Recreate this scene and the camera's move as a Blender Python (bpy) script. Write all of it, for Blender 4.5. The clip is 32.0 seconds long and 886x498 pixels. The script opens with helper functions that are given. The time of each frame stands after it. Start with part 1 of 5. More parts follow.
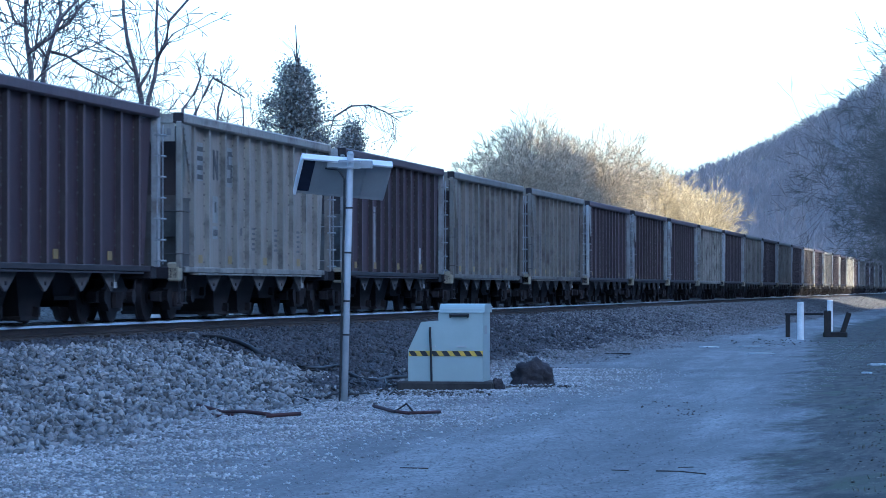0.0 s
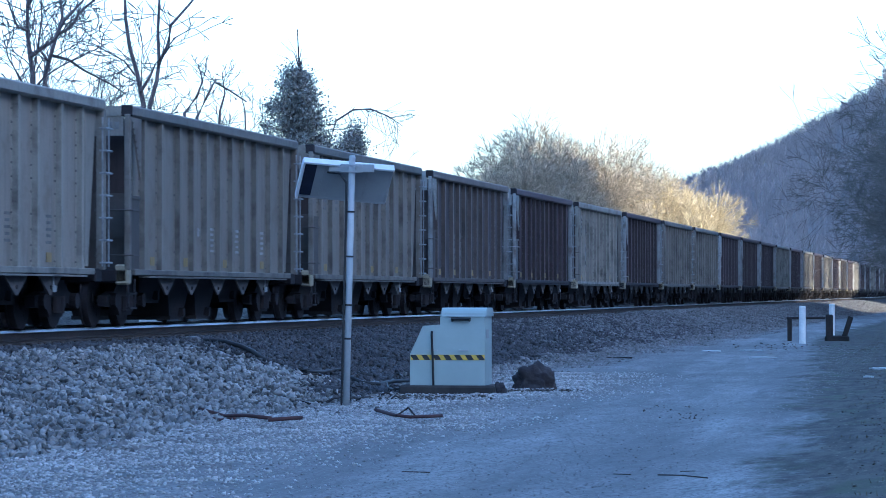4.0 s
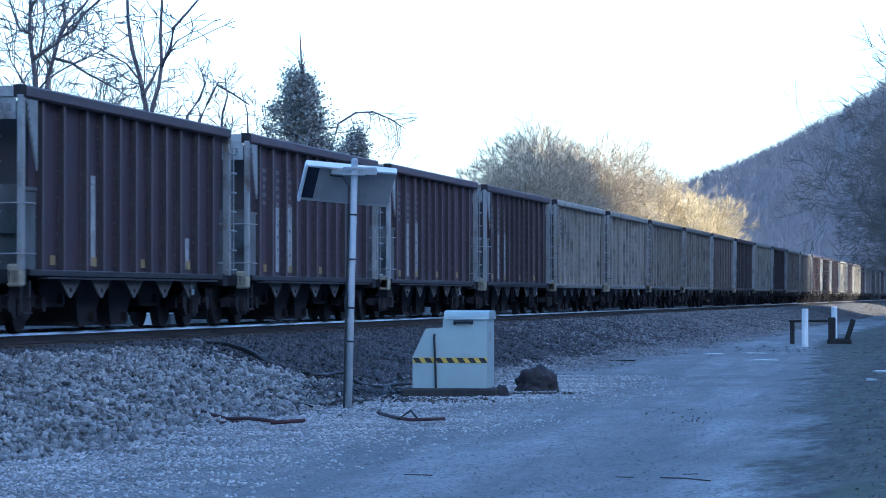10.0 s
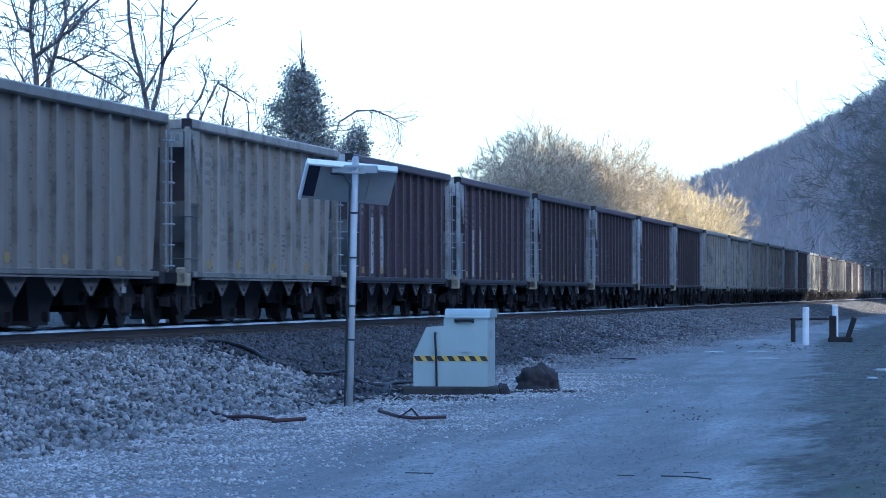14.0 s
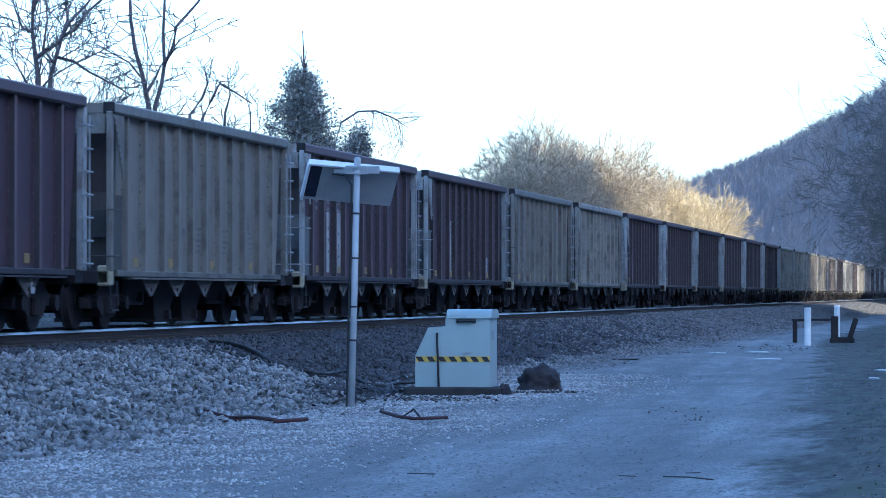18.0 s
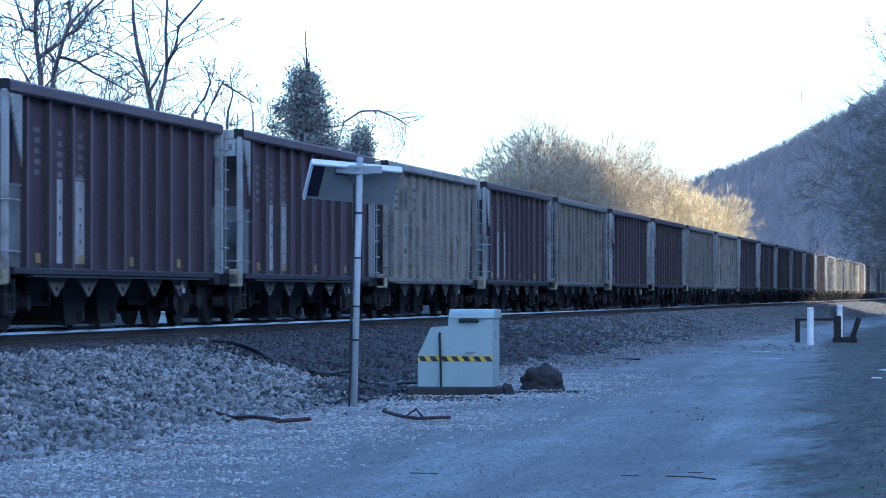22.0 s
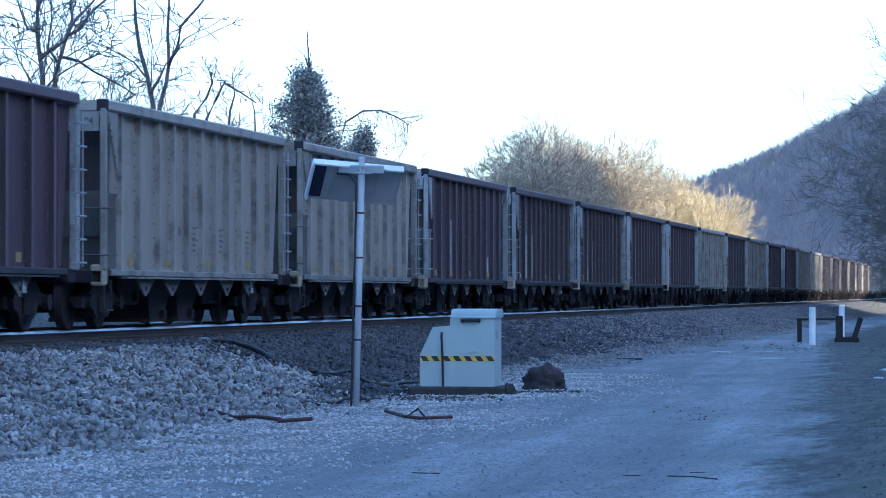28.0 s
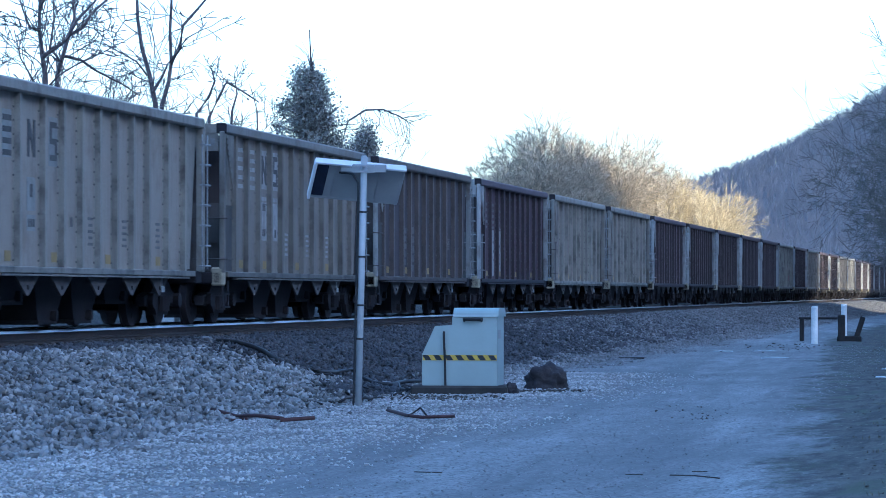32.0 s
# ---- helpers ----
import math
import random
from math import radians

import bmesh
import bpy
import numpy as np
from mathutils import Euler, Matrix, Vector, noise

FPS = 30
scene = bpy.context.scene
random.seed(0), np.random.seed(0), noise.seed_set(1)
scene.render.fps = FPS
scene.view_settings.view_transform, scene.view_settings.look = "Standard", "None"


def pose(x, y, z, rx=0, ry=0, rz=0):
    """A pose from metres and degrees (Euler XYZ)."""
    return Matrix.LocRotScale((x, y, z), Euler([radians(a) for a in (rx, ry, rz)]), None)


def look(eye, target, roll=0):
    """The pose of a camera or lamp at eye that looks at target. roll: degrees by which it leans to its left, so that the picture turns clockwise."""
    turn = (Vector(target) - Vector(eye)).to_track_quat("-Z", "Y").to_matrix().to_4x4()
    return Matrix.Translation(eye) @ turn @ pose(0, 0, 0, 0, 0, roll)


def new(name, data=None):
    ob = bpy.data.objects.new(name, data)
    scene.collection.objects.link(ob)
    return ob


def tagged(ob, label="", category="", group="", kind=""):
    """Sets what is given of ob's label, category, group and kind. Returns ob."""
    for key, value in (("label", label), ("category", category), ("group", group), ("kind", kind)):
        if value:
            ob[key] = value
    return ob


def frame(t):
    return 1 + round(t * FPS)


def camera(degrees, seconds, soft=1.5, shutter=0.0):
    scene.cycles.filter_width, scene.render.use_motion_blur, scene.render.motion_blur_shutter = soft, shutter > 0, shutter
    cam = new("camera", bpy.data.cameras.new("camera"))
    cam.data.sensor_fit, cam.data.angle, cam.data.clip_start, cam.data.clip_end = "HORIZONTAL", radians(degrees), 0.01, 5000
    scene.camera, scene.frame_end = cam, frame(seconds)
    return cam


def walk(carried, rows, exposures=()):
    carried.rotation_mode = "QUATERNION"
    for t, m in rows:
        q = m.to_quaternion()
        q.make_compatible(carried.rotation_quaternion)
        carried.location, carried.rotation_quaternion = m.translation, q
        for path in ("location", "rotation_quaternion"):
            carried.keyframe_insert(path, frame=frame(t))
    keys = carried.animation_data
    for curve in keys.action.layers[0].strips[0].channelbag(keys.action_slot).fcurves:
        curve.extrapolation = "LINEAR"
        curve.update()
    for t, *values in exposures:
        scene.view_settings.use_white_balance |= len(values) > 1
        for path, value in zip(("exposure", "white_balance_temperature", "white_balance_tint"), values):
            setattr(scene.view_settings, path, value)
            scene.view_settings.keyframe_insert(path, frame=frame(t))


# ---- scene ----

# World: y runs along the railway, x to the right of it, z = 0 is the dirt road.
# ---------------------------------------------------------------- camera
FOCAL = 5858.0
cam = camera(15.24, 32.0, soft=0.8, shutter=0.2)
EYE = 1.55
TURN0, TILT0 = 9.535, 0.787
SWAY = ((0, -7.4, -10.5), (0.5, -6.7, -10.2), (1, -6.2, -9.5), (1.5, -5.9, -8.6), (2, -5.6, -7.4), (2.5, -5.1, -6.1), (3, -4.7, -4.9), (3.5, -4.4, -4.3), (5.5, -3.1, -1.6), (6, -2.2, -2.5), (6.5, -1.7, -3.0), (7, -1.5, -3.1), (7.5, -1.3, -2.5), (8, -1.2, -1.4), (8.5, -0.9, -0.4), (9, -0.3, 0.3), (9.5, 0.1, 1.0), (10, 0.2, 1.5), (10.5, 0.6, 1.4), (11, 1.2, 1.0), (11.5, 1.5, 0.3), (12, 1.5, -0.1), (12.5, 1.4, -0.4), (13, 1.5, -1.0), (13.5, 1.7, -1.5), (14, 1.8, -1.6), (14.5, 1.8, -1.6), (16.5, 3.5, -1.0), (17, 4.1, -1.1), (17.5, 4.5, -0.9), (18, 5.0, -0.6), (18.5, 5.6, -0.8), (19, 5.9, -1.1), (19.5, 6.2, -1.0), (20, 6.9, -0.6), (20.5, 7.5, -0.3), (21, 8.0, -0.3), (21.5, 8.8, -0.5), (22, 9.6, -1.1), (22.5, 10.3, -2.0), (23, 10.6, -2.9), (23.5, 10.5, -3.6), (24, 10.7, -3.5), (24.5, 10.9, -3.4), (25, 10.8, -3.4), (25.5, 10.4, -3.3), (27.5, 12.1, -1.1), (28, 13.0, -1.5), (28.5, 13.6, -1.6), (29, 14.2, -1.9), (29.5, 15.1, -2.6), (30, 16.0, -3.3), (30.5, 16.8, -3.9), (31, 17.1, -4.0), (31.5, 17.0, -3.6), (32, 17.1, -3.1))
DEG = 180 / math.pi / FOCAL
walk(cam, [(t, pose(0, 0, EYE, 90 + TILT0 + b * DEG, 0, TURN0 + a * DEG)) for t, a, b in SWAY],
     exposures=((0, 1.75, 4400, 11), (32, 1.75, 4400, 11)))

# ---------------------------------------------------------------- light
SUN_TO = Vector((-0.85, 0.53, 0)).normalized()      # the way the sunlight travels over the ground
SUN_UP = radians(13)
world = bpy.data.worlds.new("sky")
scene.world = world
world.use_nodes = True
wn = world.node_tree
sky = wn.nodes.new("ShaderNodeTexSky")
sky.sky_type = "NISHITA"
sky.sun_disc = False
sky.sun_elevation = SUN_UP
sky.sun_rotation = math.atan2(-SUN_TO.x, -SUN_TO.y)
sky.air_density, sky.dust_density, sky.ozone_density = 1.0, 2.0, 1.0
wn.nodes["Background"].inputs["Strength"].default_value = 0.155
wn.links.new(sky.outputs["Color"], wn.nodes["Background"].inputs["Color"])
sun = new("sun", bpy.data.lights.new("sun", "SUN"))
sun.data.energy, sun.data.angle, sun.data.color = 3.8, radians(0.6), (1.0, 0.72, 0.36)
sun.matrix_world = look((0, 0, 300), Vector((0, 0, 300)) + SUN_TO * math.cos(SUN_UP) - Vector((0, 0, math.sin(SUN_UP))))


# ---------------------------------------------------------------- materials
def nodes_of(name):
    m = bpy.data.materials.new(name)
    m.use_nodes = True
    t = m.node_tree
    return m, t, t.nodes["Principled BSDF"]


def mix_of(t, fac, a, b, blend="MIX"):
    n = t.nodes.new("ShaderNodeMix")
    n.data_type, n.blend_type = "RGBA", blend
    for sock, v in ((n.inputs[0], fac), (n.inputs[6], a), (n.inputs[7], b)):
        if isinstance(v, (int, float)):
            sock.default_value = v
        elif isinstance(v, tuple):
            sock.default_value = (*v[:3], 1)
        else:
            t.links.new(v, sock)
    return n.outputs[2]


def noise_of(t, scale, detail=4, rough=0.6, coord="Object", stretch=None, turn=0.0, vary=False):
    """Noise in object space; vary: each object takes another stretch of it."""
    place = t.nodes.new("ShaderNodeTexCoord").outputs[coord]
    if vary:
        info, far = t.nodes.new("ShaderNodeObjectInfo"), t.nodes.new("ShaderNodeVectorMath")
        far.operation = "MULTIPLY_ADD"
        t.links.new(info.outputs["Random"], far.inputs[0])
        far.inputs[1].default_value = (61, 83, 47)
        t.links.new(place, far.inputs[2])
        place = far.outputs[0]
    n = t.nodes.new("ShaderNodeTexNoise")
    n.inputs["Scale"].default_value, n.inputs["Detail"].default_value, n.inputs["Roughness"].default_value = scale, detail, rough
    if stretch:
        k = t.nodes.new("ShaderNodeMapping")
        k.inputs["Scale"].default_value = stretch
        first = t.nodes.new("ShaderNodeMapping")
        first.inputs["Rotation"].default_value = (0, 0, turn)
        t.links.new(place, first.inputs[0])
        t.links.new(first.outputs[0], k.inputs[0])
        t.links.new(k.outputs[0], n.inputs["Vector"])
    else:
        t.links.new(place, n.inputs["Vector"])
    return n.outputs["Fac"]


def ramp_of(t, fac, lo, hi):
    n = t.nodes.new("ShaderNodeMapRange")
    n.inputs["From Min"].default_value, n.inputs["From Max"].default_value = lo, hi
    t.links.new(fac, n.inputs["Value"])
    return n.outputs["Result"]


def bump_of(t, b, height, strength, distance):
    n = t.nodes.new("ShaderNodeBump")
    n.inputs["Strength"].default_value, n.inputs["Distance"].default_value = strength, distance
    t.links.new(height, n.inputs["Height"])
    t.links.new(n.outputs[0], b.inputs["Normal"])


def surface(name, base, other, scale=1.0, fine=18.0, rough=0.8, metal=0.0, bump=0.3, dist=0.02, stretch=None, island=0.0, spread=(0.35, 0.65), grain=0.36):
    """Two tones in large blotches, darkened and lightened by a fine grain, with relief."""
    m, t, b = nodes_of(name)
    big, small = noise_of(t, scale, stretch=stretch), noise_of(t, fine, 6, 0.7)
    col = mix_of(t, ramp_of(t, big, *spread), base, other)
    speckle = mix_of(t, small, (1 - grain,) * 3, (1 + grain,) * 3)
    col = mix_of(t, 1.0, col, speckle, "MULTIPLY")
    if island:
        g = t.nodes.new("ShaderNodeNewGeometry")
        k = t.nodes.new("ShaderNodeMapRange")
        k.inputs["To Min"].default_value, k.inputs["To Max"].default_value = 1 - island, 1 + island
        t.links.new(g.outputs["Random Per Island"], k.inputs["Value"])
        v = t.nodes.new("ShaderNodeVectorMath")
        v.operation = "SCALE"
        t.links.new(col, v.inputs[0])
        t.links.new(k.outputs["Result"], v.inputs["Scale"])
        col = v.outputs[0]
    t.links.new(col, b.inputs["Base Color"])
    b.inputs["Roughness"].default_value, b.inputs["Metallic"].default_value = rough, metal
    if bump:
        bump_of(t, b, small, bump, dist)
    return m


def car_paint(name, base, rust, amount, rough=0.65):
    """Weathered freight-car paint: rust blotches, streaks that run down, coal dust."""
    m, t, b = nodes_of(name)
    info = t.nodes.new("ShaderNodeObjectInfo")
    blotch = noise_of(t, 1.6, 6, 0.65, vary=True)
    streak = noise_of(t, 2.2, 5, 0.6, stretch=(5, 5, 0.35), vary=True)
    fine = noise_of(t, 30, 4, 0.7)
    col = mix_of(t, ramp_of(t, blotch, 0.56 - amount * 0.2, 0.72), base, rust)
    col = mix_of(t, ramp_of(t, streak, 0.5, 0.78), col, tuple(c * 0.68 for c in base))
    k = t.nodes.new("ShaderNodeMapRange")
    k.inputs["To Min"].default_value, k.inputs["To Max"].default_value = 0.86, 1.14
    t.links.new(info.outputs["Random"], k.inputs["Value"])
    v = t.nodes.new("ShaderNodeVectorMath")
    v.operation = "SCALE"
    t.links.new(mix_of(t, 1.0, col, mix_of(t, fine, (0.75, 0.75, 0.75), (1.2, 1.2, 1.2)), "MULTIPLY"), v.inputs[0])
    t.links.new(k.outputs["Result"], v.inputs["Scale"])
    t.links.new(v.outputs[0], b.inputs["Base Color"])
    b.inputs["Roughness"].default_value = rough
    bump_of(t, b, fine, 0.15, 0.01)
    return m


def gravel(name, base, other, size, gap, bump, tone=0.45):
    """Packed stones: cells of uneven tone with dark gaps, and long worn streaks along the road."""
    m, t, b = nodes_of(name)
    c = t.nodes.new("ShaderNodeTexCoord")
    k = t.nodes.new("ShaderNodeMapping")
    k.inputs["Scale"].default_value = (1, 0.7, 1)
    t.links.new(c.outputs["Object"], k.inputs[0])
    v = t.nodes.new("ShaderNodeTexVoronoi")
    v.inputs["Scale"].default_value = 1 / size
    t.links.new(k.outputs[0], v.inputs["Vector"])
    streak = noise_of(t, 1.1, 5, 0.6, stretch=(1, 0.05, 1), turn=radians(-2.3))
    wide = noise_of(t, 0.22, 3, 0.5)
    col = mix_of(t, ramp_of(t, streak, 0.4, 0.62), base, other)
    col = mix_of(t, ramp_of(t, wide, 0.4, 0.75), col, other)
    blot = noise_of(t, 4.5, 7, 0.75, stretch=(1, 0.2, 1), turn=radians(6))
    col = mix_of(t, 1.0, col, mix_of(t, ramp_of(t, blot, 0.3, 0.7), (0.7, 0.7, 0.7), (1.22, 1.22, 1.22)), "MULTIPLY")
    sep = t.nodes.new("ShaderNodeSeparateColor")
    t.links.new(v.outputs["Color"], sep.inputs[0])
    col = mix_of(t, 1.0, col, mix_of(t, sep.outputs[0], (1 - tone,) * 3, (1 + tone,) * 3), "MULTIPLY")
    col = mix_of(t, ramp_of(t, v.outputs["Distance"], 0.5, 0.85), col, tuple(x * gap for x in other))
    t.links.new(col, b.inputs["Base Color"])
    b.inputs["Roughness"].default_value = 0.95
    n = t.nodes.new("ShaderNodeBump")
    n.invert = True
    n.inputs["Strength"].default_value, n.inputs["Distance"].default_value = bump, size * 0.6
    t.links.new(v.outputs["Distance"], n.inputs["Height"])
    t.links.new(n.outputs[0], b.inputs["Normal"])
    return m


def blend_to_soil(m, soil, dark, green):
    """Lets the gravel give way to mottled soil, leaf litter and moss along the verge."""
    t = m.node_tree
    b = t.nodes["Principled BSDF"]
    was = b.inputs["Base Color"].links[0].from_socket
    c = t.nodes.new("ShaderNodeTexCoord")
    xyz = t.nodes.new("ShaderNodeSeparateXYZ")
    t.links.new(c.outputs["Object"], xyz.inputs[0])

    def sums(op, *vals):
        n = t.nodes.new("ShaderNodeMath")
        n.operation = op
        for sock, v in zip(n.inputs, vals):
            if isinstance(v, (int, float)):
                sock.default_value = v
            else:
                t.links.new(v, sock)
        return n.outputs[0]

    along = sums("MINIMUM", sums("MAXIMUM", sums("SUBTRACT", xyz.outputs["Y"], 27.0), -10.0), 85.0)
    off = sums("SUBTRACT", sums("MULTIPLY", xyz.outputs["X"], -1.0), sums("MULTIPLY", along, 0.05))
    rough_edge = sums("ADD", sums("MULTIPLY", noise_of(t, 0.7, 6, 0.7, stretch=(1, 0.35, 1)), 2.6), sums("MULTIPLY", noise_of(t, 5.0, 4, 0.7, stretch=(1, 0.4, 1)), 1.2))
    fac = ramp_of(t, sums("ADD", off, rough_edge), 3.95, 3.35)
    ground_tone = mix_of(t, ramp_of(t, noise_of(t, 4.5, 6, 0.75, stretch=(1, 0.22, 1)), 0.42, 0.57), soil, dark)
    ground_tone = mix_of(t, ramp_of(t, noise_of(t, 1.6, 4, 0.65, stretch=(1, 0.25, 1)), 0.54, 0.66), ground_tone, green)
    ground_tone = mix_of(t, ramp_of(t, noise_of(t, 11.0, 3, 0.7, stretch=(1, 0.3, 1)), 0.62, 0.7), ground_tone, tuple(x * 2.2 for x in soil))
    t.links.new(mix_of(t, fac, was, ground_tone), b.inputs["Base Color"])


M_ROAD = gravel("road_gravel", (0.29, 0.285, 0.276), (0.145, 0.142, 0.139), 0.035, 0.75, 0.12, 0.12)
blend_to_soil(M_ROAD, (0.068, 0.061, 0.048), (0.02, 0.018, 0.015), (0.045, 0.055, 0.027))
M_GROUND = gravel("dirt_and_dead_grass", (0.17, 0.158, 0.135), (0.075, 0.07, 0.058), 0.07, 0.4, 0.8)
# Bed painted near-black, so gaps between the stones read as shade.
M_BEDSHADE = gravel("ballast_bed", (0.04, 0.038, 0.037), (0.022, 0.021, 0.02), 0.09, 0.2, 1.0)
M_STONE = surface("ballast_stone", (0.48, 0.47, 0.45), (0.3, 0.29, 0.28), 0.8, 30, 0.9, bump=0.3, dist=0.01, island=0.4)
M_SLOPE = surface("slope_stone", (0.29, 0.282, 0.268), (0.16, 0.155, 0.147), 0.8, 30, 0.9, bump=0.3, dist=0.01, island=0.6)
M_RAILSIDE = surface("rail_rust", (0.05, 0.037, 0.032), (0.033, 0.027, 0.025), 3, 30, 0.8)
M_RAILTOP = surface("rail_polished", (0.9, 0.9, 0.9), (0.85, 0.85, 0.85), 3, 40, 0.36, 1.0, bump=0.0, grain=0.03)
M_TIE = surface("creosoted_tie", (0.07, 0.055, 0.045), (0.04, 0.035, 0.03), 2, 25, 0.9)
M_BARK = surface("bark", (0.19, 0.16, 0.16), (0.12, 0.1, 0.1), 2, 15, 0.95)
M_BARKPALE = surface("pale_bark", (0.46, 0.39, 0.29), (0.3, 0.255, 0.19), 2, 15, 0.95, island=0.4)
M_BARKGOLD = surface("straw_coloured_bark", (0.52, 0.43, 0.26), (0.38, 0.31, 0.19), 2, 15, 0.95, island=0.35)
M_BARKGREY = surface("grey_bark", (0.18, 0.17, 0.155), (0.115, 0.108, 0.1), 2, 15, 0.95, island=0.3)
# Pale litter: distant haze is lightened into the hill ground's colour.
M_LITTER = surface("hazed_litter", (0.23, 0.212, 0.205), (0.19, 0.175, 0.168), 0.03, 0.6, 0.95, bump=0.5, dist=0.4)
M_IVY = surface("ivy_leaves", (0.3, 0.295, 0.27), (0.2, 0.2, 0.18), 1, 12, 0.6, island=0.4)
M_STONEFAR = surface("dusty_ballast_stone", (0.23, 0.222, 0.214), (0.135, 0.13, 0.126), 0.8, 30, 0.9, bump=0.3, dist=0.01, island=0.35)
M_OILY = surface("greasy_stone", (0.075, 0.071, 0.073), (0.036, 0.034, 0.036), 0.8, 30, 0.7, bump=0.3, dist=0.01, island=0.45)
M_CHIP = surface("pale_gravel", (0.31, 0.305, 0.295), (0.2, 0.196, 0.192), 0.4, 30, 0.95, bump=0.2, dist=0.01, island=0.35)
# Lightened and blued so the far trees carry the haze in their colour.
M_WOODS = surface("hazed_woods", (0.36, 0.33, 0.335), (0.3, 0.275, 0.28), 0.02, 0.4, 0.95, bump=0)
M_CLOD = surface("soil_clod", (0.09, 0.08, 0.066), (0.052, 0.047, 0.04), 1, 20, 0.95, island=0.6)
M_DRY = surface("dry_grass", (0.17, 0.145, 0.095), (0.09, 0.085, 0.055), 1, 12, 0.95, island=0.4)
M_BOX = surface("white_paint", (0.385, 0.455, 0.44), (0.345, 0.405, 0.392), 1.5, 25, 0.45, bump=0.02, grain=0.04)
M_YELLOW = surface("yellow_tape", (0.75, 0.5, 0.06), (0.6, 0.42, 0.06), 4, 30, 0.5, bump=0)
M_BLACK = surface("black_rubber", (0.015, 0.015, 0.017), (0.03, 0.03, 0.03), 4, 30, 0.6, bump=0.05)
M_GALV = surface("galvanised_steel", (0.47, 0.485, 0.495), (0.39, 0.4, 0.41), 3, 30, 0.65, 0.15, bump=0.05, grain=0.1)
M_ALU = surface("aluminium_frame", (0.88, 0.88, 0.88), (0.8, 0.8, 0.8), 3, 30, 0.4, 0.2, bump=0.02, grain=0.05)
M_BACK = surface("panel_backsheet", (0.36, 0.365, 0.37), (0.31, 0.315, 0.32), 2, 20, 0.55, bump=0.02, grain=0.05)
M_CELL = surface("solar_cells", (0.01, 0.012, 0.03), (0.015, 0.018, 0.04), 4, 30, 0.15, bump=0)
M_CONC = surface("old_concrete", (0.055, 0.05, 0.046), (0.03, 0.028, 0.026), 3, 25, 0.95)
M_ROCK = surface("dark_rock", (0.05, 0.042, 0.044), (0.025, 0.022, 0.024), 6, 30, 0.9, bump=0.6, dist=0.03)
M_POST = surface("white_post_paint", (0.8, 0.8, 0.79), (0.66, 0.66, 0.64), 3, 25, 0.5, bump=0.05)
M_WOOD = surface("weathered_timber", (0.03, 0.024, 0.022), (0.016, 0.014, 0.013), 3, 20, 0.9)
M_RED = surface("rusty_red_rod", (0.085, 0.038, 0.035), (0.05, 0.026, 0.025), 4, 25, 0.85)
M_PLATE = surface("dusty_hopper_plate", (0.14, 0.128, 0.125), (0.085, 0.077, 0.075), 3, 20, 0.85, bump=0.05)
M_PUDDLE = surface("thin_ice", (0.5, 0.52, 0.54), (0.4, 0.42, 0.44), 2, 10, 0.3, bump=0)
M_UNDER = surface("grimy_underframe", (0.014, 0.012, 0.016), (0.022, 0.018, 0.021), 2, 20, 0.85)
M_MARK = surface("faded_white_stencil", (0.46, 0.46, 0.45), (0.28, 0.275, 0.265), 4, 20, 0.7, bump=0)
M_DIM = surface("dim_stencil", (0.19, 0.185, 0.18), (0.12, 0.115, 0.11), 4, 20, 0.7, bump=0)
M_GHOST = surface("faint_patch", (0.31, 0.29, 0.25), (0.26, 0.24, 0.205), 4, 20, 0.7, bump=0)
M_GHOSTINK = surface("faint_dark_stencil", (0.19, 0.18, 0.165), (0.23, 0.215, 0.19), 4, 20, 0.7, bump=0)
M_FADE = surface("pale_repaint_patch", (0.33, 0.335, 0.32), (0.26, 0.26, 0.245), 4, 20, 0.7, bump=0)
M_INK = surface("faded_black_stencil", (0.07, 0.068, 0.07), (0.12, 0.115, 0.11), 4, 20, 0.7, bump=0)
M_SCRAWL = surface("faded_red_paint_stick", (0.22, 0.09, 0.1), (0.2, 0.12, 0.12), 6, 20, 0.8, bump=0)
M_AMBER = surface("amber_reflector", (0.38, 0.27, 0.09), (0.28, 0.2, 0.08), 5, 20, 0.5, bump=0)
M_RUNG = surface("worn_ladder_steel", (0.33, 0.345, 0.355), (0.2, 0.21, 0.22), 6, 25, 0.55, 0.1, bump=0.05)
M_CREAM = surface("cream_end_casting", (0.42, 0.38, 0.27), (0.28, 0.25, 0.18), 4, 20, 0.7, bump=0.1)
PAINTS = {
    "brown": (car_paint("oxide_brown_paint", (0.066, 0.037, 0.05), (0.076, 0.042, 0.049), 0.5), car_paint("oxide_brown_end", (0.37, 0.375, 0.37), (0.12, 0.08, 0.06), 0.4)),
    "dark": (car_paint("dark_brown_paint", (0.056, 0.032, 0.042), (0.066, 0.037, 0.042), 0.4), car_paint("dark_brown_end", (0.33, 0.335, 0.33), (0.1, 0.07, 0.05), 0.4)),
    "grey": (car_paint("warm_grey_paint", (0.23, 0.208, 0.178), (0.165, 0.14, 0.115), 0.3), car_paint("warm_grey_end", (0.21, 0.195, 0.17), (0.1, 0.075, 0.06), 0.5)),
    "light": (car_paint("light_grey_paint", (0.31, 0.288, 0.248), (0.19, 0.175, 0.145), 0.2), car_paint("light_grey_end", (0.27, 0.255, 0.225), (0.12, 0.09, 0.07), 0.4)),
    "taupe": (car_paint("taupe_paint", (0.09, 0.075, 0.08), (0.065, 0.048, 0.046), 0.45), car_paint("taupe_end", (0.31, 0.315, 0.31), (0.1, 0.075, 0.06), 0.4)),
}
